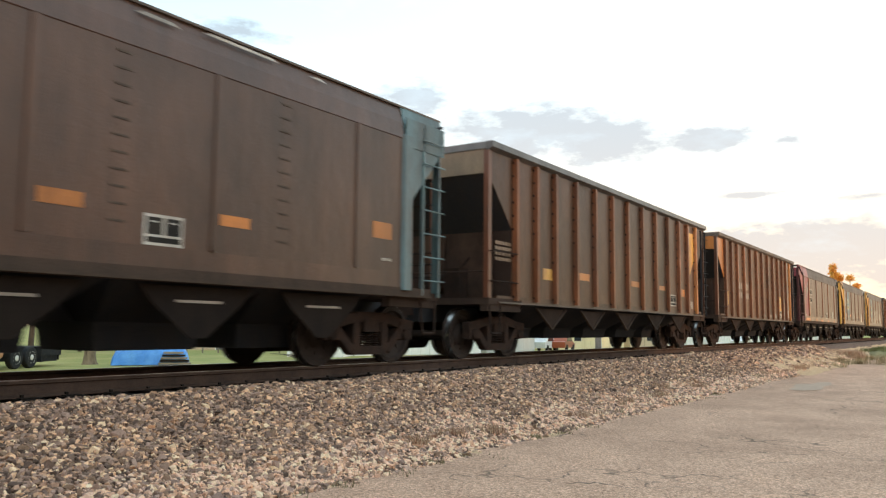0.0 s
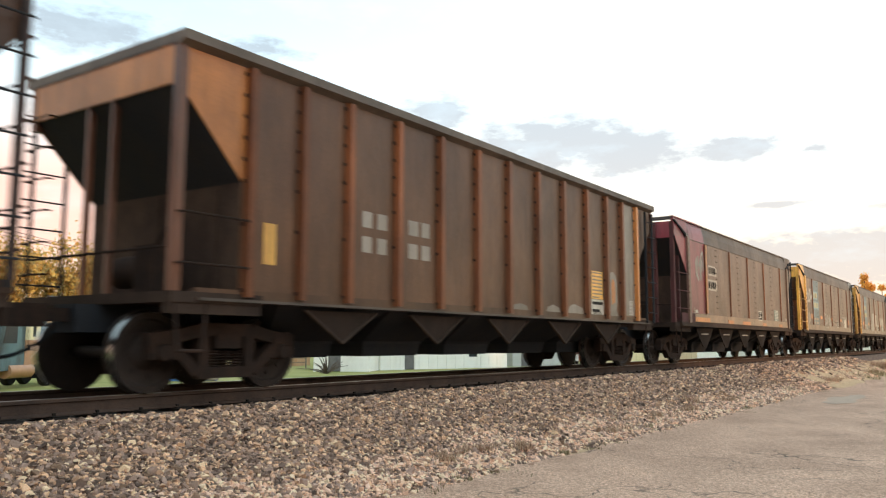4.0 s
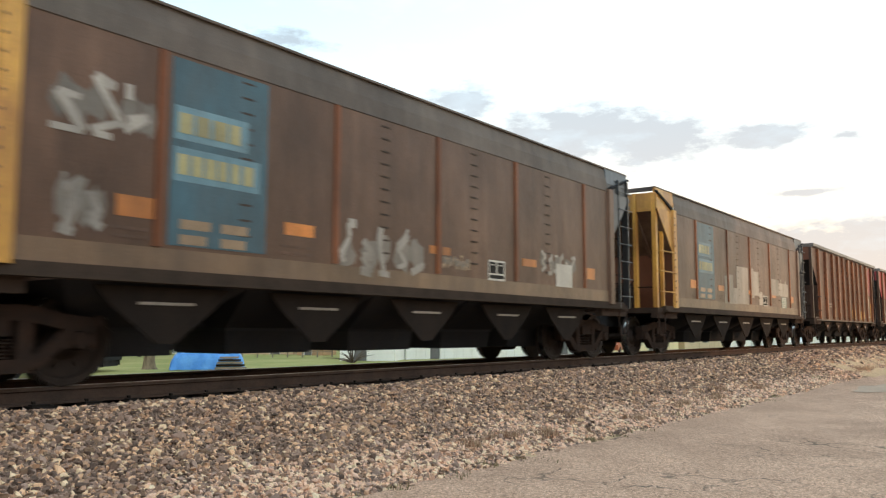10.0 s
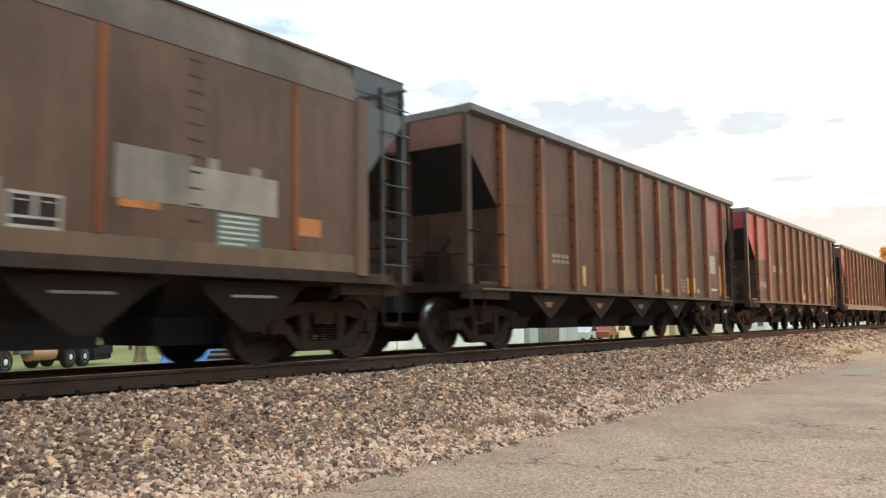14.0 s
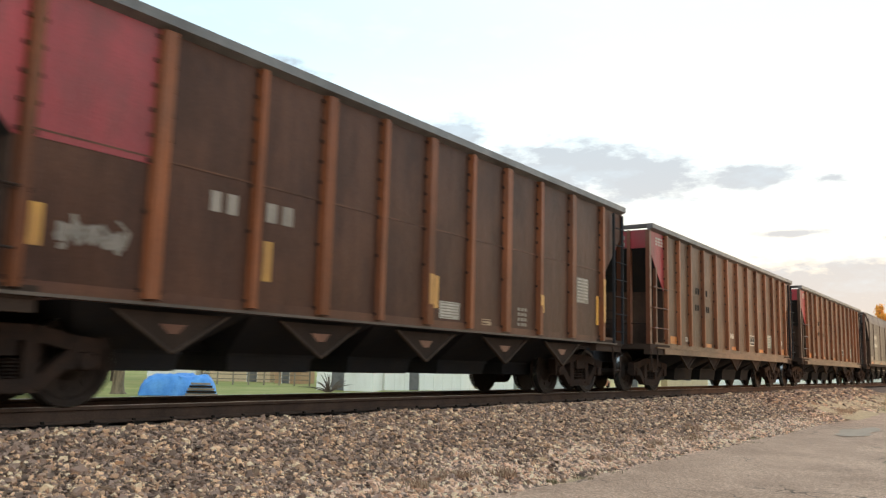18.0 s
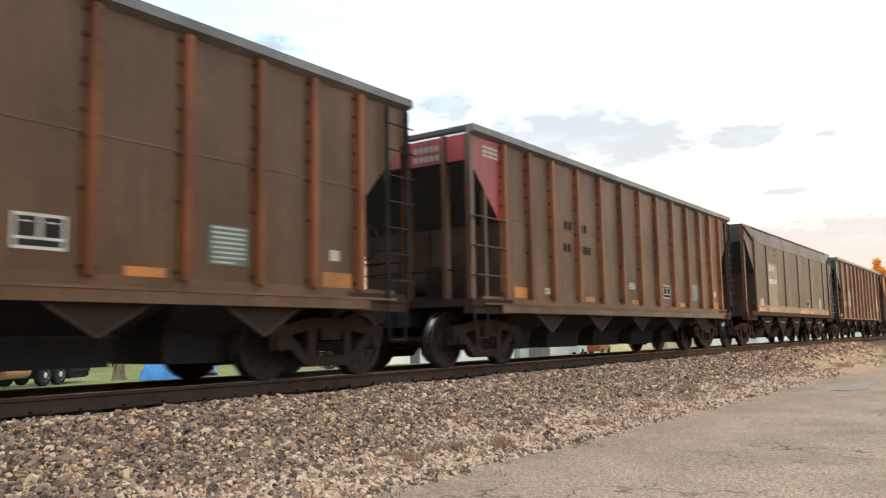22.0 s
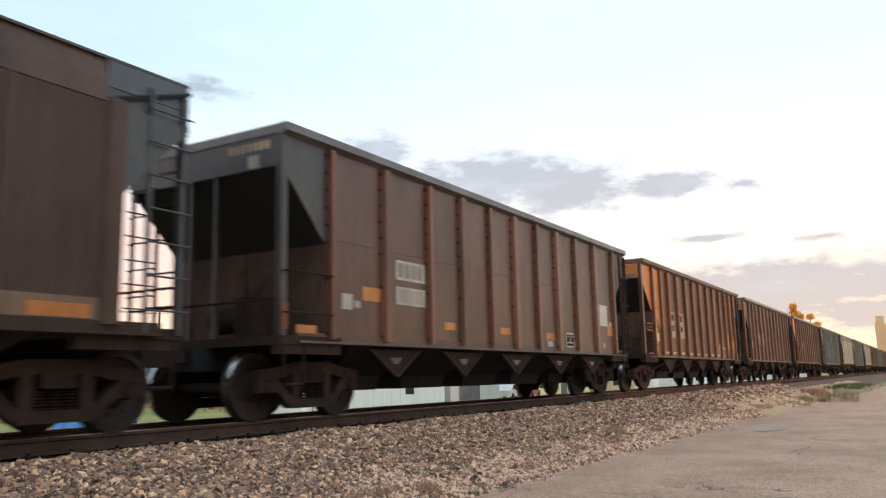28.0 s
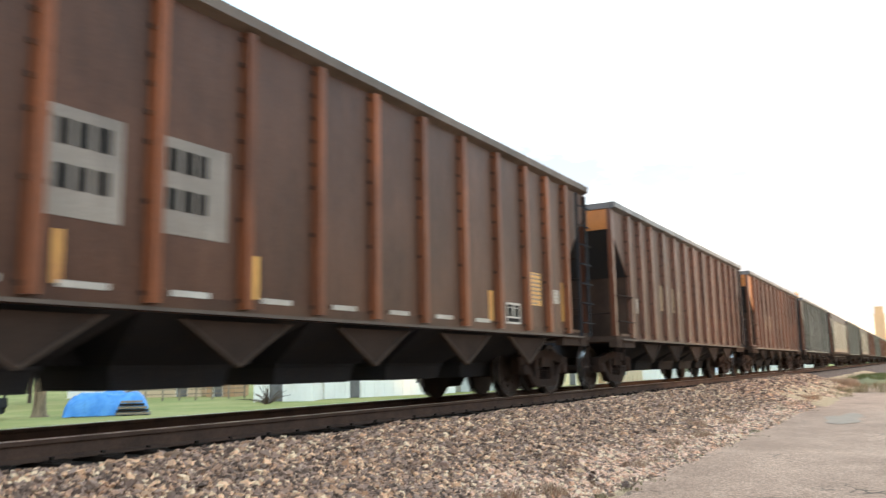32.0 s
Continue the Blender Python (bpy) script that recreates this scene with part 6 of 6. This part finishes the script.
building("white_shed", "white box-like storage shed on the grass", 44.3, 40.4, 58, 57, 5, 2.9, white_wall, [(1.0, 2.0, 0, 2.1)])
building("long_white_hall", "long low white metal building", 39.6, 30.6, 60, 68, 9, 3.4, white_wall, [(2.2, 3.2, 0, 2.1), (8.6, 9.6, 0.9, 1.8)], pitch=1.2)
building("pale_grey_hall", "pale grey metal building end", 30.2, 26.8, 70, 74, 8, 3.2, material("pale_grey_wall", (0.55, 0.55, 0.53), (0.46, 0.46, 0.45), 0.7, 0, 0.6, 3, 0.4, 30, 0.05), [(1.0, 3.6, 0, 2.8)])
building("cream_house", "cream-yellow low house with windows", 24.6, 20.6, 84, 90, 8, 3.0, cream_wall, [(1.2, 2.3, 0.9, 2.1), (4.2, 5.2, 0, 2.1)], pitch=1.6)
building("tan_house", "tan house with two windows", 20.2, 17.6, 92, 98, 8, 3.0, tan_wall, [(0.8, 1.9, 0.9, 2.1), (3.2, 4.3, 0.9, 2.1)], pitch=1.6)
building("tan_house", "tan low house behind a board fence", 51.5, 47.5, 76, 74, 8, 2.9, tan_wall, [(1.0, 2.1, 0.9, 2.0), (3.4, 4.4, 0, 2.1)], pitch=1.5)
building("white_house", "small white house behind a board fence", 55.5, 52.4, 80, 78, 7, 2.8, white_wall, [(1.0, 2.0, 0.9, 2.0)], pitch=1.5)
building("long_white_hall", "long low white building far along the line", 16.4, 6.0, 112, 190, 9, 3.2, white_wall, [(4.0, 7.0, 0, 2.8), (30.0, 32.0, 0.9, 2.0)])
building("orange_shed", "small tan-orange garden shed on the grass", 47.2, 45.4, 72, 71, 3, 2.5, material("orange_wall", (0.5, 0.3, 0.17), (0.4, 0.25, 0.15), 0.8, 0, 1, 3, 0.4, 30, 0.05), [(0.6, 1.4, 0, 2.0)], pitch=0.7)

# board and post fence
(xa, ya), (xb, yb) = spot(52, 66), spot(44.8, 66)
n_ = 7
fence = thing("fence", "weathered post and wire fence across the yard", "fence", (xa, ya, YARD_Z), math.degrees(math.atan2(yb - ya, xb - xa)))
fl = math.hypot(xb - xa, yb - ya)
for k in range(n_ + 1):
    piece("post", Geo().box(k * fl / n_ - 0.06, k * fl / n_ + 0.06, -0.06, 0.06, 0, 1.25), fence_wood, fence)
for z in (0.45, 0.8, 1.15):
    piece("rail", Geo().box(0, fl, -0.02, 0.02, z - 0.03, z + 0.03), fence_wood, fence)


def tarp_pile():
    """A heap under a crumpled blue tarpaulin, part of it bare timber."""
    x, y = spot(53.6, 46)
    t = thing("tarp_pile", "heap covered with a crumpled blue tarpaulin on the grass", "tarpaulin", (x, y, YARD_Z), -37)
    g = Geo()
    nx, ny = 44, 22
    for i in range(nx):
        for j in range(ny):
            u, v = i / (nx - 1) * 2 - 1, j / (ny - 1) * 2 - 1
            h = 1.12 * max(0.0, 1 - abs(u) ** 7) ** 0.7 * max(0.0, 1 - abs(v) ** 5) ** 0.8
            h *= 0.9 + 0.22 * noise.noise((u * 1.8, v * 1.5, 4)) - 0.12 * max(0.0, u - 0.5)
            fold = abs(noise.noise((u * 4.5, v * 3.5, 1)))
            h += 0.16 * (0.5 - fold) * min(1.0, h * 2) + 0.05 * noise.noise((u * 14, v * 9, 2))
            out = 0.1 * noise.noise((u * 6, v * 6, 8))
            g.v.append((u * 1.95 + 0.2 + out, v * 1.15 + out, max(0.02, h + 0.03)))
    for i in range(nx - 1):
        for j in range(ny - 1):
            g.f.append((i * ny + j, (i + 1) * ny + j, (i + 1) * ny + j + 1, i * ny + j + 1))
    piece("tarpaulin", g, tarp_blue, t, "crumpled blue tarpaulin", True)
    for k in range(5):
        piece("timber", Geo().box(0.55 + 0.06 * k, 2.2 - 0.1 * k, -1.36 + 0.05 * k, -1.1, 0.06 + k * 0.14, 0.16 + k * 0.14), tie_wood if k % 2 else fence_wood, t, "stacked timber boards")


tarp_pile()


def road_tractor():
    """A teal and copper lorry tractor with twin rear axles, seen low under the train."""
    x, y = spot(63.6, 42)
    t = thing("lorry", "teal and copper lorry tractor with dark frame and bright wheel hubs", "truck", (x, y, YARD_Z), 30)
    piece("frame_rail", Geo().box(-3.6, 4.0, -0.45, -0.3, 0.75, 1.0).box(-3.6, 4.0, 0.3, 0.45, 0.75, 1.0), rubber, t)
    g = Geo().prism([(-4.2, 0.7), (-2.6, 0.7), (-2.6, 1.9), (-3.9, 1.75), (-4.2, 1.5)], -0.8, 0.8)
    piece("bonnet", g, truck_orange, t)
    cab = piece("cab", Geo().prism([(-2.6, 0.8), (-0.6, 0.8), (-0.6, 3.1), (-2.2, 3.1), (-2.6, 2.2)], -1.05, 1.05), teal_paint, t)
    piece("side_window", Geo().prism([(-2.2, 2.0), (-1.2, 2.0), (-1.2, 2.8), (-2.0, 2.8)], -1.06, -1.052), glass_dark, cab)
    piece("windscreen", Geo().prism([(-2.62, 2.25), (-2.58, 2.2), (-2.2, 3.0), (-2.24, 3.0)], -0.9, 0.9), glass_dark, cab)
    piece("fuel_tank", Geo().lathe([(-1.7, 0.2), (-1.68, 0.33), (0.1, 0.33), (0.12, 0.2)], "x", 16, (0, -0.85, 0.78)), truck_orange, t, "tan cylindrical fuel tank", True)
    piece("exhaust", Geo().rod((-0.45, -0.9, 0.9), (-0.45, -0.9, 3.6), 0.08, 10), chrome, t)
    bunk = piece("sleeper_cab", Geo().prism([(-0.59, 1.02), (0.6, 1.02), (0.6, 2.15), (-0.59, 2.15)], -1.06, 1.06), truck_orange, t, "copper lower half of the sleeper cab")
    # cream colour stands for sky in the cab windows; dark strip for a pillar
    piece("upper_panel", Geo().box(-0.59, 0.6, -1.04, 1.04, 2.153, 3.2), cream_wall, bunk, "cream panel in place of the sleeper cab's sky-bright windows")
    piece("side_window", Geo().box(0.0, 0.22, -1.055, -1.043, 2.3, 3.0), glass_dark, bunk)
    piece("teal_fairing", Geo().box(0.603, 1.15, -1.0, 1.0, 1.2, 3.3), teal_paint, t, "teal fairing behind the cab")
    for x_ in (-3.5, 1.35, 2.6):
        for s in (-1, 1):
            w = piece("wheel", Geo().lathe([(-0.15 * s, 0.3), (-0.15 * s, 0.47), (-0.1 * s, 0.51), (0.12 * s, 0.51), (0.16 * s, 0.47), (0.16 * s, 0.3)], "y", 20, (x_, s * 0.92, 0.51)), rubber, t, "", True)
            piece("hub", Geo().lathe([(0.13 * s, 0.29), (0.165 * s, 0.29), (0.1 * s, 0.2), (0.18 * s, 0.12), (0.2 * s, 0.05)], "y", 16, (x_, s * 0.92, 0.51)), hub_metal, w, "chrome wheel hub", True)
    piece("rear_deck", Geo().box(3.45, 5.4, -1.0, 1.0, 0.55, 1.0).box(3.5, 5.2, -0.9, 0.9, 0.25, 0.55).rod((5.3, -0.9, 0.3), (5.3, -0.9, 1.3), 0.06), rubber, t, "dark rear deck")
    piece("mudguard", Geo().box(3.3, 3.36, -1.15, -0.65, 0.25, 1.0), rubber, t)
    piece("mudguard", Geo().box(3.3, 3.36, 0.65, 1.15, 0.25, 1.0), rubber, t)
    x, y = spot(57.1, 47)
    c = thing("tree", "bare tan tree with thick furrowed trunk standing in the grass", "tree", (x, y, YARD_Z), -30)
    g = Geo().lathe([(0.0, 0.46), (0.12, 0.36), (0.5, 0.30), (1.6, 0.27), (2.6, 0.26)], "z", 14)
    g.v = [(a * (1 + 0.16 * noise.noise((a * 5, b * 5, h * 0.6))), b * (1 + 0.16 * noise.noise((a * 5, b * 5, h * 0.6))), h) for a, b, h in g.v]
    piece("trunk", g, trunk_bark, c, "", True)
    for k in range(5):
        a = k * 1.3
        piece("limb", Geo().rod((0.1 * math.cos(a), 0.1 * math.sin(a), 2.4), (0.9 * math.cos(a), 0.9 * math.sin(a), 3.4 + 0.2 * k), 0.16, 7, 0.06), trunk_bark, c)


road_tractor()


def parked_car(az, d, turn, mat, label, van=False):
    x, y = spot(az, d)
    c = thing("parked_car", label, "car", (x, y, YARD_Z), turn, "cars parked beyond the track")
    if van:
        prof = [(-2.4, 0.35), (2.4, 0.35), (2.45, 0.9), (1.9, 1.05), (1.3, 1.85), (-2.3, 1.95), (-2.4, 1.0)]
        glass = [(-1.9, 1.15), (1.35, 1.15), (1.1, 1.7), (-1.9, 1.75)]
    else:
        prof = [(-2.2, 0.35), (2.2, 0.35), (2.25, 0.75), (1.2, 0.92), (0.5, 1.42), (-1.1, 1.45), (-1.8, 0.98), (-2.25, 0.9)]
        glass = [(-1.4, 0.98), (0.95, 0.95), (0.45, 1.35), (-1.05, 1.38)]
    piece("body", Geo().prism(prof, -0.85, 0.85), mat, c)
    piece("side_window", Geo().prism(glass, -0.858, -0.852), glass_dark, c)
    piece("side_window", Geo().prism(glass, 0.852, 0.858), glass_dark, c)
    for x_ in (-1.4, 1.4):
        for s in (-1, 1):
            w = piece("wheel", Geo().lathe([(-0.1 * s, 0.2), (-0.1 * s, 0.31), (0.1 * s, 0.33), (0.12 * s, 0.28), (0.12 * s, 0.2)], "y", 16, (x_, s * 0.8, 0.33)), rubber, c, "", True)
            piece("rim", Geo().lathe([(0.08 * s, 0.19), (0.13 * s, 0.19), (0.1 * s, 0.06)], "y", 12, (x_, s * 0.8, 0.33)), chrome, w)
    return c


car_white = material("car_white", (0.75, 0.74, 0.72), (0.65, 0.63, 0.6), 0.3, 0, 1, 1, 0.4, 20, 0)
car_red = material("car_red", (0.4, 0.1, 0.05), (0.3, 0.09, 0.05), 0.3, 0, 1, 1, 0.4, 20, 0)

def bare_shrub(az, d):
    """A leafless spiky shrub."""
    x, y = spot(az, d)
    t = thing("bare_shrub", "leafless dark spiky shrub before a white shed", "shrub", (x, y, YARD_Z))
    rng = random.Random(21)
    for k in range(26):
        a, r, h = rng.uniform(0, math.tau), rng.uniform(0.3, 2.0), rng.uniform(0.3, 1.3)
        if r > 1.2:
            h *= 0.5
        b = Vector((r * math.cos(a), r * math.sin(a), h))
        piece("branch", Geo().rod((0, 0, 0), b * 0.55 + Vector((0, 0, 0.12)), 0.05, 5, 0.03).rod(b * 0.55 + Vector((0, 0, 0.12)), b, 0.03, 5, 0.01), bark, t)


bare_shrub(43.4, 54)
parked_car(26.2, 78, 10, car_white, "white pickup-like car parked on the grass")
parked_car(15.2, 95, 5, car_white, "white van parked by the houses", True)
parked_car(24.9, 80, 12, car_red, "dull red car parked on the grass")
parked_car(12.9, 110, 0, car_white, "white car parked far off")


def tree(x, y, z, h, r, leaf, seed, label, dense=130, big=1.0):
    """Tapered trunk, forking limbs, and a crown of many small leaf clumps."""
    rng = random.Random(seed)
    t = thing("tree", label, "tree", (x, y, z))
    g = Geo()
    g.rod((0, 0, 0), (0.1, 0, h * 0.35), h * 0.022, 8, h * 0.016)
    tips = []
    for k in range(9):
        a = k * 2.4 + rng.uniform(-0.3, 0.3)
        s = h * rng.uniform(0.25, 0.5)
        p0 = Vector((0.1 * s / h, 0, s * 0.9 if s < h * 0.35 else h * 0.35))
        p1 = Vector((r * 0.45 * math.cos(a), r * 0.45 * math.sin(a), h * rng.uniform(0.45, 0.7)))
        p2 = p1 + Vector((r * 0.35 * math.cos(a + 0.4), r * 0.35 * math.sin(a + 0.4), h * rng.uniform(0.08, 0.25)))
        g.rod(p0, p1, h * 0.010, 6, h * 0.006)
        g.rod(p1, p2, h * 0.006, 5, h * 0.002)
        tips += [p1, p2, (p1 + p2) / 2]
    tips.append(Vector((0, 0, h * 0.9)))
    g.rod((0.1, 0, h * 0.35), (0, 0, h * 0.92), h * 0.014, 6, h * 0.003)
    piece("trunk", g, bark, t)
    vs, fs = [], []
    for p in tips:
        for _ in range(dense):
            d = Vector((rng.gauss(0, 1), rng.gauss(0, 1), rng.gauss(0, 0.9))) * (r * 0.2)
            q = p + d
            s = rng.uniform(0.1, 0.22) * (h / 10) * big
            u = Vector((rng.gauss(0, 1), rng.gauss(0, 1), rng.gauss(0, 1))).normalized()
            w = u.orthogonal().normalized()
            n = len(vs)
            vs += [q - u * s, q + w * s * 0.6, q + u * s, q - w * s * 0.6]
            fs.append((n, n + 1, n + 2, n + 3))
    me = bpy.data.meshes.new("crown")
    me.from_pydata([tuple(v) for v in vs], [], fs)
    me.materials.append(leaf)
    part("crown", me, t)
    return t


for az, d, h, leaf, seed in ((60.5, 62, 9.5, leaf_gold, 1), (57.6, 70, 7.0, leaf_gold, 2), (64.8, 58, 8.5, leaf_gold, 3), (67.5, 64, 7.5, leaf_green, 4)):
    x, y = spot(az, d)
    tree(x, y, YARD_Z, h, h * 0.33, leaf, seed, "autumn tree with thin golden-brown leaves" if leaf is leaf_gold else "tree with dull green leaves", 260)
for az, d, h, seed in ((7.25, 215, 19.6, 11), (6.3, 225, 17.4, 12)):
    x, y = spot(az, d)
    tree(x, y, YARD_Z, h, 1.9, leaf_sunlit, seed, "tall slender tree in the distance, sunset orange put into its leaves", 520, 0.75)

# grain elevator far along the line
x, y = spot(2.36, 330)
tw = thing("grain_elevator", "tall pale concrete grain elevator far along the line", "tower", (x, y, YARD_Z))
piece("shaft", Geo().box(-1.7, 1.7, -1.7, 1.7, 0, 18.5), sunlit_tower_wall, tw)
piece("head_house", Geo().box(-1.3, 1.3, -1.3, 1.3, 18.504, 21), sunlit_tower_wall, tw)
piece("annex", Geo().box(1.75, 9, -1.7, 1.7, 0, 9), sunlit_tower_wall, tw)

# power line beyond the yard
for i, (az, d) in enumerate(((66, 60), (50, 92))):
    x, y = spot(az, d)
    p = thing("power_pole", "dark timber power pole with a crossarm", "pole", (x, y, YARD_Z), 50, "poles of the power line")
    piece("pole", Geo().rod((0, 0, 0), (0, 0, 10.5), 0.15, 8, 0.1), bark, p)
    piece("crossarm", Geo().box(-1.2, 1.2, -0.06, 0.06, 9.6, 9.75), bark, p)
    for k in (-1.1, 0, 1.1):
        piece("insulator", Geo().lathe([(9.75, 0.04), (9.9, 0.05), (9.95, 0.02)], "z", 8, (k, 0, 0)), wire_dark, p)
pa, pb = spot(66, 60), spot(50, 92)
for i, (h, off) in enumerate(((8.4, -1.1), (8.4, 0), (8.4, 1.1), (6.6, 0), (6.2, 0.1))):
    g = Geo()
    pts = []
    for k in range(13):
        u = k / 12
        pts.append((pa[0] + (pb[0] - pa[0]) * u + off * 0.6, pa[1] + (pb[1] - pa[1]) * u - off * 0.6, YARD_Z + h + 1.3 - 1.2 * 4 * u * (1 - u) * 0.5))
    g.tube(pts, 0.02, 5)
    tagged(new("power_cable", g.mesh("power_cable", wire_dark)), "thin dark overhead power cable", "cable", group="cables of the power line")


# unseen block added behind camera, keeping low sun off this end of the train
row = thing("house_row", "plain unseen block across the lane, added to shade this end of the train", "building", (-60, -44, -0.9))
piece("wall", Geo().box(0, 96, 0, 0.4, 0, 8.9).box(0, 96, 7.6, 8.0, 0, 8.9).box(0, 0.4, 0.404, 7.596, 0, 8.9).box(95.6, 96, 0.404, 7.596, 0, 8.9), block_brick, row)
piece("roof", Geo().box(-0.3, 96.3, -0.3, 8.3, 8.904, 9.2), roof_grey, row)

# ---- what moves ----
def motions():
    for k, c in enumerate(cars):
        walk(c, [(t, pose(s + (k + 0.5) * PITCH, 0, 0)) for t, s in TRAIN])
    times = [0.1 * k for k in range(321)]
    run = np.interp(times, [t for t, _ in TRAIN], [s for _, s in TRAIN])
    first = TURNING[0]
    walk(first, [(t, pose(0, 0, 0, 0, math.degrees((s - run[0]) / WHEEL_R), 0)) for t, s in zip(times, run)])
    keys = first.animation_data
    for w in TURNING[1:]:
        w.rotation_mode = "QUATERNION"
        d = w.animation_data_create()
        d.action = keys.action
        d.action_slot = keys.action_slot


motions()
